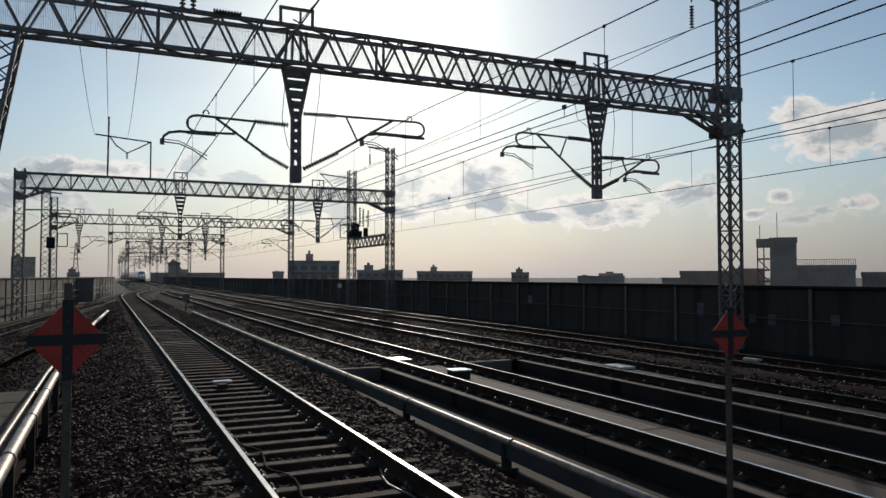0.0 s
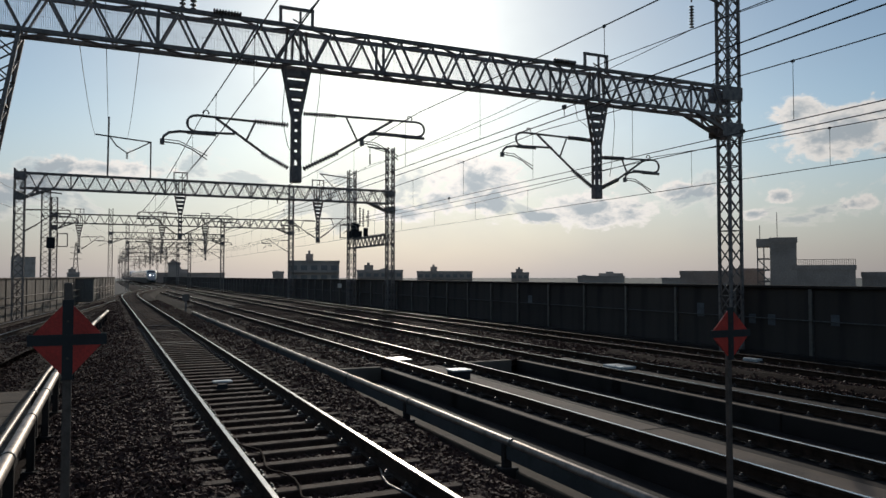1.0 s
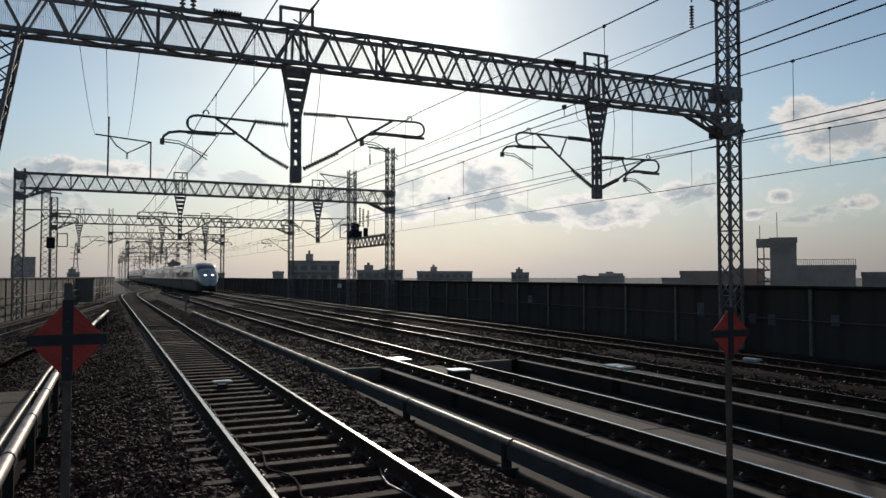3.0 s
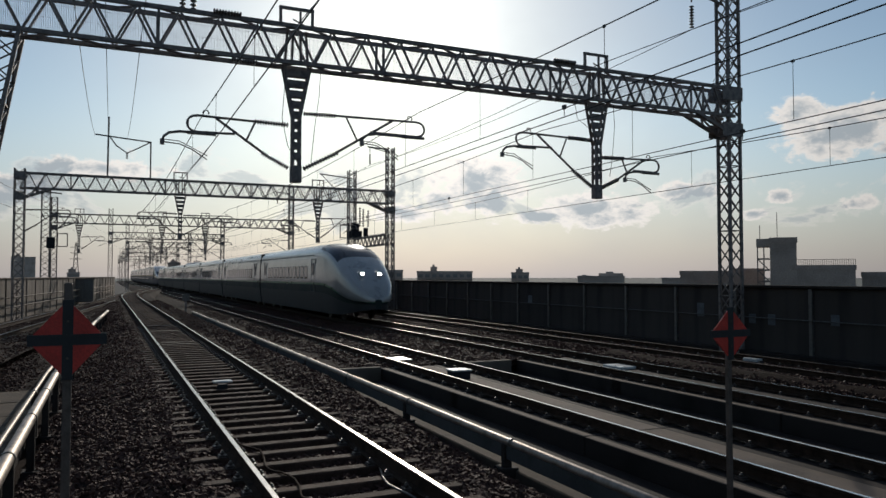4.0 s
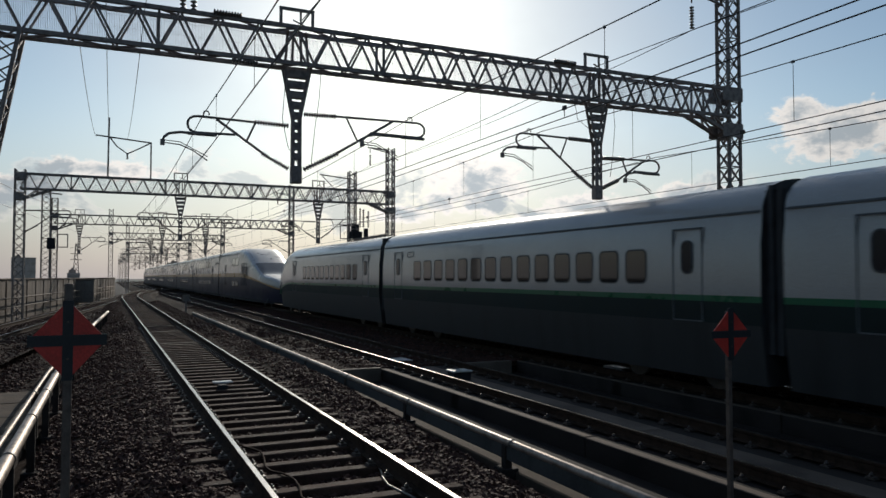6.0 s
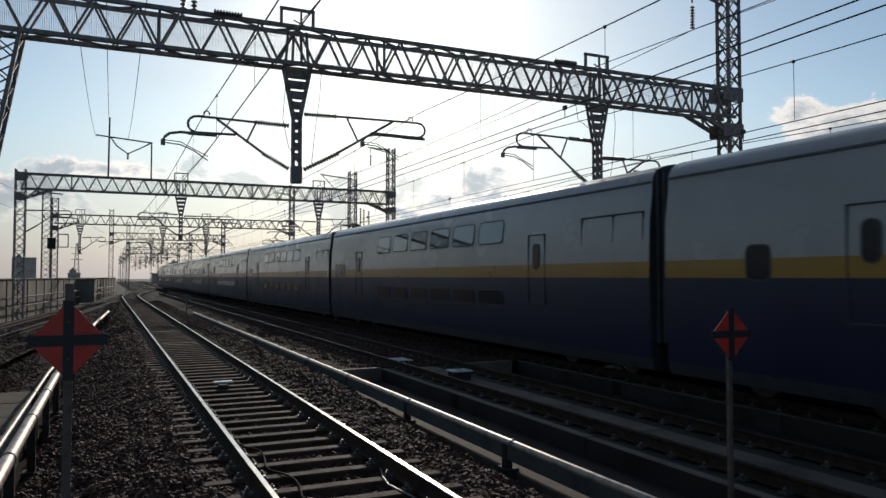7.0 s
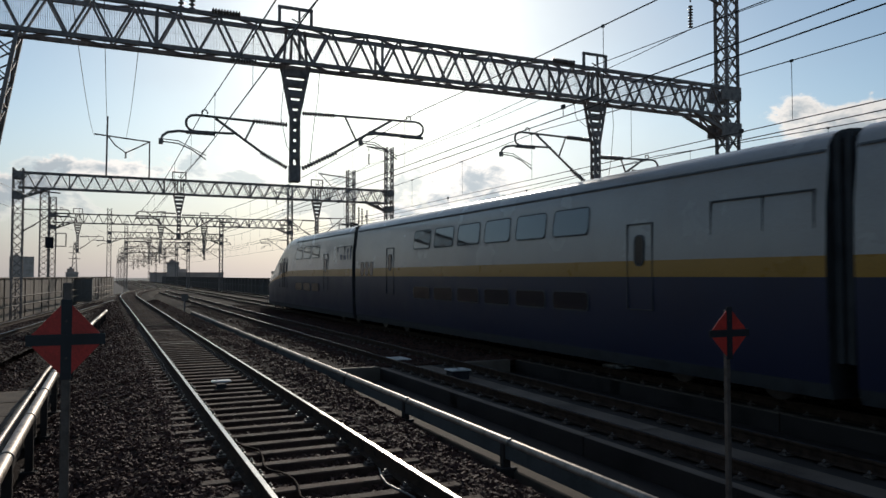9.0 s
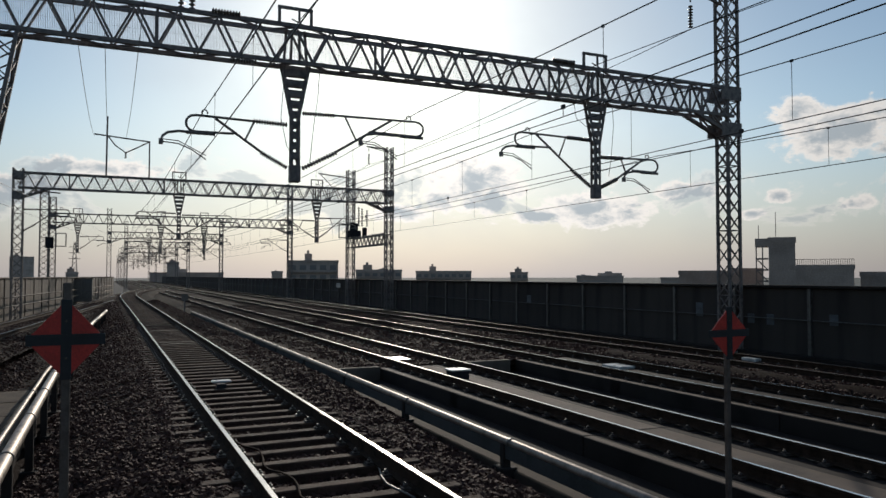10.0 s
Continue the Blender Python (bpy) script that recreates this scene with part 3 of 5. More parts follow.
def build_gantry(y, xl, xr, hangers, net=False, zl=None, zr=11.0, lean=0.0, label="", arms=True, zb=7.8, left_mast=True):
    g = tagged(new("catenary_gantry"), label, "gantry", "gantries over the tracks")
    truss(g, xl, xr, y, zb, zb + 0.95, net=net, haunch=(left_mast and lean == 0, True))
    if left_mast:
        tower(g, xl, y, -0.6, zl or zb + 1.2, lean=lean, w=0.55 if lean == 0 else 0.9)
    tower(g, xr, y, -0.6, zr)
    bm = B()
    bar(bm, (xr - 0.2, y, zb + 4.15), (xr - 1.8, y, zb + 4.25), 0.09, 0.09)
    bar(bm, (xr - 0.2, y, zb + 3.95), (xr - 1.5, y, zb + 4.2), 0.06, 0.06)
    if zr > zb + 3.6:
        part("feeder_arm", bm, M_STEEL, g)
        disc_insulator(g, (xr - 1.62, y, zb + 3.7), (xr - 1.62, y, zb + 2.9), 8, 0.085)
        disc_insulator(g, (xr - 1.62, y, zb + 4.2), (xr - 1.62, y, zb + 3.7), 1, 0.03)
    for x, left, right in hangers:
        hanger(g, x, y, zb, 4.75)
        for dx in (-0.3, -0.12, 0.12, 0.3):
            bm = B()
            bar(bm, (x + dx, y, zb + 0.04), (x + dx * 0.8, y, zb + 0.93), 0.06, 0.06)
            part("hanger_post", bm, M_STEEL, g)
        if left:
            cantilever(g, x, y, -left[0], left[1], 5.0, left[2])
        if right:
            cantilever(g, x, y, right[0], right[1], 5.0, right[2])
    return g


def bracket_maker(y, builder):
    """Build a gantry, and give back a function that hangs one more bracket on its mast."""
    def make(*args, **more):
        g = builder(*args, **more)
        return lambda x, reach, e: cantilever(g, x, y, reach, 6.45, 5.0, e)
    return make


GANTRY_Y = (18.9, 52.4, 85.3, 118.0, 150.0)


def build_gantries():
    brackets = {}
    g = build_gantry(18.9, -7.5, 19.6, [(4.45, (2.62, 6.22, 0.46), (3.57, 6.56, -1.95)), (14.0, (2.86, 6.56, 0.36), (2.42, 6.05, -1.5))], net=True, zr=13.9, left_mast=False,
                     label="dark steel lattice gantry spanning all tracks, with netting")
    tower(g, -2.2, 18.9, -0.6, 7.8, w=0.75, lean=1.4)
    for xa, xb, z in ((2.3, 3.0, 8.82), (2.75, 3.4, 7.66), (12.2, 13.0, 8.82), (12.25, 13.05, 7.64)):
        disc_insulator(g, (xa, 18.55, z), (xb, 18.55, z), 10, 0.075)
    for xa in (1.6, 1.85):
        disc_insulator(g, (xa, 18.7, 8.8), (xa, 18.7, 9.1), 3, 0.08)
    for pts in ([(4.1, 18.5, 7.7), (4.05, 18.5, 7.0), (4.0, 18.5, 6.3), (4.15, 18.5, 5.6), (4.4, 18.5, 5.2)],
                [(5.0, 18.5, 7.7), (4.95, 18.5, 6.9), (4.85, 18.5, 6.2), (4.75, 18.5, 5.2)],
                [(12.9, 18.5, 7.65), (13.0, 18.5, 7.1), (13.5, 18.5, 6.8), (13.75, 18.5, 6.3), (13.8, 18.5, 5.4)],
                [(18.7, 18.5, 11.3), (18.75, 18.5, 10.0), (18.8, 18.5, 9.2), (18.5, 18.5, 8.85)],
                [(14.35, 18.5, 7.65), (14.4, 18.5, 7.0), (14.3, 18.5, 6.0), (14.2, 18.5, 5.4)]):
        bm = B()
        tube(bm, pts, 0.009, 5)
        part("jumper_wire", bm, M_WIRE, g)
    brackets[52.4] = bracket_maker(52.4, build_gantry)(52.4, -4.95, 19.6, [(4.5, (2.6, 6.5, -1.6), (3.4, 6.4, 0.4)), (14.0, (2.6, 6.3, -1.4), (2.5, 6.5, 0.3))], net=True, zr=12.1,
                 label="dark steel lattice gantry with drop brackets")
    brackets[85.3] = bracket_maker(85.3, build_gantry)(85.3, -4.9, 19.6, [(-2.6, None, (2.4, 6.4, 0.3)), (5.5, (2.6, 6.4, -1.4), (2.2, 6.3, 0.3)), (10.0, (2.0, 6.4, -1.2), (2.4, 6.5, 0.3))], zr=12.9, zl=10.4,
                 label="wide lattice gantry beside the equipment mast")
    brackets[118.0] = bracket_maker(118.0, build_gantry)(118.0, 0.55, 16.4, [(6.0, (2.4, 6.4, 0.4), (2.2, 6.4, -1.2)), (13.9, (2.4, 6.4, 0.3), None)], zr=11.2, zl=12.2, label="distant lattice gantry over the junction")
    brackets[150.0] = bracket_maker(150.0, build_gantry)(150.0, 3.6, 14.7, [(9.5, (2.0, 6.4, 0.3), (2.2, 6.4, -1.2))], zr=10.8, zl=12.5, label="distant dark lattice gantry over the tracks")
    for x, y, reach, e in ((-4.85, 52.4, 2.7, 0.3), (19.5, 85.3, -3.2, -1.2), (16.3, 118.0, -3.0, -1.2), (14.6, 150.0, -2.6, -1.0)):
        brackets[y](x, reach, e)
    for y in (185, 222, 262, 305):
        build_gantry(y, 4.4, 15.5, [(10.0, (2.0, 6.4, 0.3), (2.0, 6.4, -1.2))], zr=10.0, zl=10.2, label="far lattice gantry over the main tracks")


def build_mast_extras():
    """Mast with switchgear behind the second gantry, mast pair by the third, and the earth-wire frame."""
    m = tagged(new("equipment_mast"), "lattice mast with dark switchgear boxes on a platform", "mast")
    tower(m, 19.6, 62.0, -0.6, 11.6, w=0.6)
    for yy, zz in ((62.0, 4.75), (62.0, 5.5)):
        for xx in (19.3, 19.9):
            bm = B()
            bar(bm, (xx, 52.6, zz), (xx, 62.0, zz), 0.09, 0.09)
            part("platform_beam", bm, M_STEEL, m)
    for xx in (19.3, 19.9):
        bm = B()
        for i in range(20):
            za, zb2 = (4.75, 5.5) if i % 2 else (5.5, 4.75)
            bar(bm, (xx, 52.6 + i * 0.47, za), (xx, 52.6 + (i + 1) * 0.47, zb2), 0.05, 0.05)
        part("platform_web", bm, M_STEEL, m)["kind"] = "stuff"
    for x0, x1, z0, z1, y0, y1 in ((19.1, 20.05, 5.6, 6.2, 60.4, 61.5), (19.3, 19.85, 6.2, 6.85, 60.6, 61.3), (20.4, 20.65, 5.6, 6.5, 60.6, 61.2)):
        bm = B()
        box(bm, x0, x1, y0, y1, z0, z1, bev=0.04)
        part("switch_box", bm, M_BOX, m)
    bm = B()
    for xx in (18.2, 18.95):
        bar(bm, (xx, 60.8, 5.55), (xx, 60.8, 6.7), 0.07, 0.07)
    for zz in (5.58, 6.66):
        bar(bm, (18.2, 60.8, zz), (19.1, 60.8, zz), 0.07, 0.07)
    part("cage_platform", bm, M_STEEL, m)
    for dx in (0.0, 0.3, 0.75):
        disc_insulator(m, (20.0 + dx, 60.9, 6.6), (20.0 + dx, 60.9, 8.3 - dx * 0.3), 8, 0.1)
    bm = B()
    bar(bm, (19.6, 62, 10.9), (16.6, 61.6, 11.1), 0.09, 0.09)
    bar(bm, (16.7, 61.6, 11.1), (17.9, 61.8, 10.0), 0.05, 0.05)
    bar(bm, (17.9, 61.8, 10.0), (19.5, 62, 10.8), 0.05, 0.05)
    part("top_arm", bm, M_STEEL, m)

    m = tagged(new("equipment_mast"), "lattice mast with a box and small platform beside the gantry", "mast")
    tower(m, -5.6, 84.0, -0.6, 11.2, w=0.75)
    bm = B()
    box(bm, -5.45, -4.7, 83.2, 83.6, 5.1, 6.2, bev=0.03)
    part("switch_box", bm, M_BOX, m)
    bm = B()
    for x in (-4.5, -3.6):
        for z in (5.3, 6.6):
            bar(bm, (x, 83.0, z), (x, 84.2, z), 0.05, 0.05)
        for yy in (83.0, 84.2):
            bar(bm, (x, yy, 5.3), (x, yy, 6.6), 0.05, 0.05)
    for z in (5.3, 6.6):
        for yy in (83.0, 84.2):
            bar(bm, (-4.5, yy, z), (-3.6, yy, z), 0.05, 0.05)
    part("cage_platform", bm, M_STEEL, m)
    bm = B()
    bar(bm, (-6.8, 84, 10.9), (-4.2, 84, 10.7), 0.12, 0.12)
    part("top_arm", bm, M_STEEL, m)

    f = tagged(new("wire_support"), "thin steel frame holding wires on top of the gantry", "wire frame")
    bm = B()
    bar(bm, (0.0, 52.4, 8.8), (0.03, 52.4, 12.7), 0.11, 0.11)
    part("upright", bm, M_STEEL, f)
    bm = B()
    bar(bm, (2.6, 52.4, 8.8), (2.6, 52.4, 11.25), 0.09, 0.09)
    part("upright", bm, M_STEEL, f)
    bm = B()
    bar(bm, (-0.75, 52.4, 11.5), (2.65, 52.4, 11.22), 0.08, 0.08)
    tube(bm, [(0.1, 52.4, 11.4), (0.5, 52.4, 10.85), (1.15, 52.4, 10.4), (1.8, 52.4, 10.75), (2.55, 52.4, 11.2)], 0.045, 6)
    part("crossbar", bm, M_STEEL, f)
    disc_insulator(f, (1.15, 52.4, 10.4), (1.15, 52.4, 10.0), 4, 0.08)


# ---------- overhead wires ----------
def chain(name, pts, sag, r, parent, n=10):
    """One wire hung from point to point."""
    bm = B()
    line = []
    for a, c in zip(pts, pts[1:]):
        a, c = Vector(a), Vector(c)
        line += [a.lerp(c, i / n) - Vector((0, 0, sag * 4 * (i / n) * (1 - i / n))) for i in range(n)]
    line.append(Vector(pts[-1]))
    tube(bm, line, r, 5)
    return part(name, bm, M_WIRE, parent)


def build_wires():
    ys = (-14.6,) + GANTRY_Y + (185, 222, 262, 305)
    # middle of the track, last span, contact height, second contact or auxiliary wire, messenger height, sag, first dropper
    for cx, far, zc, aux, zm, sag, first in ((2.0, 150, 5.3, 0, 6.36, 0.38, 0.5), (7.8, 305, 5.34, 0.17, 6.91, 0.3, 0.22), (11.85, 305, 5.12, 0.17, 6.73, 0.38, 0.115), (16.2, 305, 5.05, 0, 6.22, 0.38, 0.656)):
        t = tagged(new("overhead_line"), "black contact wire hung by droppers from a sagging messenger wire", "overhead wire", "overhead lines")
        sup = [(cx + (0.15 if i % 2 else -0.15), y) for i, y in enumerate(ys) if y <= far]
        chain("contact_wire", [(x, y, zc) for x, y in sup], 0.02, 0.011, t)
        chain("messenger_wire", [(x, y, zm) for x, y in sup], sag, 0.012, t)
        if aux:
            chain("auxiliary_wire", [(x, y, zc + aux) for x, y in sup], 0.02, 0.011, t)
        for (xa, ya), (xb, yb) in zip(sup, sup[1:]):
            if ya > 100:
                break
            k = round((yb - ya) / 5)
            for j in range(k):
                f = (j + first) / k
                x, y = xa + (xb - xa) * f, ya + (yb - ya) * f
                zt = zm - sag * 4 * f * (1 - f)
                bm = B()
                bar(bm, (x, y, zc + aux), (x, y, zt), 0.008, 0.008)
                box(bm, x - 0.015, x + 0.015, y - 0.03, y + 0.03, zt - 0.03, zt + 0.02)
                if aux and j % 2:
                    box(bm, x - 0.02, x + 0.02, y + 1.2, y + 1.3, zc + aux - 0.04, zc + aux + 0.04)
                    bar(bm, (x, y + 1.25, zc), (x, y + 1.25, zc + aux), 0.012, 0.012)
                part("dropper", bm, M_WIRE, t)
    t = tagged(new("overhead_line"), "black contact wire above the western track", "overhead wire", "overhead lines")
    we = [(track_e_x(y) + 0.1, y) for y in (-14.6, 18.9, 52.4, 85.3)]
    chain("contact_wire", [(x, y, 5.3) for x, y in we], 0.03, 0.011, t)
    chain("messenger_wire", [(x, y, 6.5) for x, y in we], 0.4, 0.012, t)
    for x, z, sag in ((17.98, 10.68, 0.4), (14.1, 9.0, 0.3), (4.55, 9.0, 0.3)):
        o = chain("feeder_wire", [(x, y, z) for y in ys if y <= 90], sag, 0.013, None)
        tagged(o, "black feeder wire strung along the gantries", "wire", "feeder wires")
    for x0, x1 in ((-0.75, -0.78), (1.15, 0.75), (0.05, -0.1)):
        o = chain("earth_wire", [(x0, 52.4, 11.4), (x1, 18.9, 8.75), (x1, -14.6, 8.9)], 0.5, 0.011, None)
        tagged(o, "thin earth wire above the siding", "wire", "earth wires")


# ---------- signs ----------
def build_sign(x, y, zc, label, foot, half_width=0.26, stub=0.0):
    s = tagged(new("limit_sign"), label, "railway sign", "diamond signs")
    s.location = (x, y, 0)
    r, w, q = 0.26, 0.036, half_width / 0.26

    def plate(name, pts, mat, d):
        bm = B()
        f = bm.faces.new([bm.verts.new((px, -0.03, zc + pz)) for px, pz in pts])
        e = bmesh.ops.extrude_face_region(bm, geom=[f])
        for v in e["geom"]:
            if isinstance(v, bmesh.types.BMVert):
                v.co.y += d
        bmesh.ops.recalc_face_normals(bm, faces=bm.faces)
        part(name, bm, mat, s)
    for sx in (-1, 1):
        for sz in (-1, 1):
            plate("red_quarter", [(sx * w * q, sz * w), (sx * (r - w) * q, sz * w), (sx * w * q, sz * (r - w))], M_RED, 0.012)
    bm = B()
    box(bm, -w * q, w * q, -0.034, -0.016, zc - r, zc + r)
    part("black_bar", bm, M_BLACK, s)
    bm = B()
    box(bm, -r * q, r * q, -0.036, -0.018, zc - w, zc + w)
    part("black_bar", bm, M_BLACK, s)
    for dz in (-0.12, 0.12):
        bm = B()
        tube(bm, [(0, -0.045, zc + dz), (0, -0.03, zc + dz)], 0.008, 8)
        part("bolt", bm, M_CLIP, s)
    bm = B()
    box(bm, -0.027, 0.027, -0.015, 0.03, foot, zc + r - 0.03 + stub, bev=0.006)
    part("post", bm, M_POST, s, "square brown steel post")


# ---------- pipes beside the siding ----------
def build_pipe(label, path, r, side, zg, flange=2.35):
    """A fat insulated pipe on low stands, with bands at its joints."""
    p = tagged(new("service_pipe"), label, "pipe", "service pipes")
    bm = B()
    tube(bm, path, r, 16)
    part("pipe", bm, M_PIPE, p)

    def at(y):
        for a, b in zip(path, path[1:]):
            if a[1] <= y <= b[1]:
                f = (y - a[1]) / (b[1] - a[1])
                return a[0] + (b[0] - a[0]) * f, a[2] + (b[2] - a[2]) * f
    y = path[0][1] + 0.7
    if side:
        bm = B()
        box(bm, path[0][0] - 0.03, path[0][0] + 0.03, path[0][1], path[-1][1], path[0][2] - 0.2, path[0][2] - 0.02)
        part("side_plate", bm, M_PLATE, p, "grey plate below the pipe")
    while y < path[-1][1]:
        x, z = at(y)
        bm = B()
        tube(bm, [(x, y - 0.03, z), (x, y + 0.03, z)], r + 0.008, 16)
        part("band", bm, M_STEELP, p)
        bm = B()
        box(bm, x - 0.05, x + 0.05, y + 0.08, y + 0.18, zg, z - r * 0.6, bev=0.01)
        box(bm, x - 0.11, x + 0.11, y + 0.02, y + 0.26, zg - 0.25, zg + 0.06, bev=0.01)
        part("stand", bm, M_CONCDARK, p)
        y += flange


def build_walkway():
    w = tagged(new("cable_walkway"), "brown concrete cable trough with lids beside the ballast", "cable trough", kind="structure")
    bm = B()
    box(bm, -0.62, 0.62, 0.02, 1.48, -0.1, 0.0, bev=0.015)
    lid = mesh_of("lid", bm, M_LID)
    bm = B()
    box(bm, -2.45, -1.15, -6, 17.2, -0.6, -0.1)
    part("trough", bm, M_CONCDARK, w)
    for i in range(14):
        o = part("lid", lid, None, w)
        o.location = (-1.8, -4 + i * 1.5, random.uniform(-0.004, 0.006))
        o.rotation_euler = (0, 0, random.uniform(-0.01, 0.01))


def build_small():
    def plate(name, x, y, z, sx, sy, h, mat, label, cat):
        bm = B()
        box(bm, -sx / 2, sx / 2, -sy / 2, sy / 2, 0, h, bev=min(h, 0.03) * 0.4)
        o = tagged(part(name, bm, mat), label, cat)
        o.location = (x, y, z)
        return o
    plate("cover_plate", 7.75, 20.4, -0.19, 0.9, 0.8, 0.06, M_WHITE, "shiny white cover plate between the rails", "cover plate")
    b = plate("track_box", 7.86, 16.2, -0.2, 0.46, 0.36, 0.2, M_BOX, "grey trackside box with a white lid on the slab", "track box")
    bm = B()
    box(bm, -0.26, 0.26, -0.22, 0.22, 0.2, 0.235, bev=0.008)
    part("lid", bm, M_WHITE, b, "white lid")
    plate("cover_plate", 12.7, 16.2, -0.186, 0.5, 0.8, 0.07, M_WHITE, "white cover plate on the express track", "cover plate")
    plate("cover_plate", 17.1, 15.65, -0.16, 0.4, 0.5, 0.09, M_WHITE, "white cover plate beside the outer track", "cover plate")
    plate("cover_plate", 2.2, 15.6, 0.13, 0.38, 0.22, 0.04, M_WHITE, "pale plate lying between the siding's rails", "cover plate")
    plate("marker_block", 2.1, 14.9, 0.1, 0.18, 0.2, 0.1, M_BOX, "small grey block between the siding's rails", "block")
    for y in (24.9, 25.5, 31.0, 34.5):
        plate("cover_plate", 2.2, y, 0.125, 1.1, 0.2, 0.02, M_CONC, "pale plank lying across the siding's sleepers", "plank")
    s = tagged(new("track_marker"), "small grey square marker on a short post", "marker")
    s.location = (4.9, 52.0, 0)
    bm = B()
    box(bm, -0.05, 0.05, -0.05, 0.05, -0.4, 0.65)
    part("post", bm, M_STEEL, s)
    bm = B()
    box(bm, -0.22, 0.22, -0.08, -0.05, 0.65, 1.1, bev=0.01)
    part("panel", bm, M_STEELP, s)
    s = tagged(part("wall_notice", None or B(), M_WHITE), "small pale square notice on the parapet wall", "notice")
    me = s.data
    bm = B()
    box(bm, -0.03, 0, -0.6, 0.6, 1.2, 1.6)
    bm.to_mesh(me)
    bm.free()
    s.location = (WALL_X - 0.06, 67, 0)
    h = tagged(new("equipment_hut"), "grey metal equipment hut beside the western track", "hut")
    h.location = (-2.0, 82, 0)
    bm = B()
    box(bm, -0.9, 0.9, 0, 2.5, -0.3, 1.95, bev=0.03)
    part("cabin", bm, M_STEELP, h)
    bm = B()
    box(bm, -1.0, 1.0, -0.1, 2.6, 1.95, 2.08, bev=0.02)
    part("roof", bm, M_CONC, h)
    for xx in (-0.45, 0.45):
        bm = B()
        box(bm, xx - 0.38, xx + 0.38, -0.03, 0, 0.0, 1.8, bev=0.01)
        part("door", bm, M_STEELP, h)
    for y, z, sy, sz in ((20.9, 1.06, 0.36, 0.5), (18.5, 0.85, 0.3, 0.32), (17.7, 0.85, 0.3, 0.36), (15.35, 0.95, 0.3, 0.34), (33.0, 1.1, 0.4, 0.4)):
        o = plate("wall_plate", WALL_X + 0.046, y, z - sz / 2, 0.024, sy, sz, M_PATCH, "faded grey plate fixed to the parapet wall", "plate")
        o["group"] = "plates on the wall"
    # bond cables lying beside the rails
    for pts in ([(3.05, 9.9, 0.25), (3.0, 9.6, 0.14), (2.85, 9.1, 0.12), (2.95, 8.4, 0.13), (2.75, 7.6, 0.12), (2.8, 6.4, 0.12)],
                [(1.55, 9.7, 0.2), (1.75, 9.3, 0.13), (1.72, 8.6, 0.12), (1.85, 7.9, 0.13), (1.8, 6.4, 0.12)]):
        bm = B()
        dense = []
        for a, b2 in zip(pts, pts[1:]):
            for k in range(5):
                q = Vector(a).lerp(Vector(b2), k / 5)
                dense.append(q + Vector((0.03 * math.sin(q.y * 5), 0, 0.012 * math.sin(q.y * 11))))
        tube(bm, dense, 0.012, 6)
        tagged(part("bond_cable", bm, M_STEELP if pts[0][0] > 2 else M_RAILSIDE), "thin grey bond cable curling beside the rail", "cable", "bond cables")


# ---------- trains ----------
def section(levels, w, shoulder, top, arc=7):
    """Half profile from the skirt up the side and over the roof, as (x, z, index of the paint)."""
    pts = [(w * k, z, mi) for z, k, mi in levels]
    zs, ws = levels[-1][0], w * levels[-1][1]
    for i in range(1, arc + 1):
        a = math.pi / 2 * i / arc
        pts.append((ws * math.cos(a) ** shoulder, zs + (top - zs) * math.sin(a) ** shoulder, levels[-1][2]))
    return pts


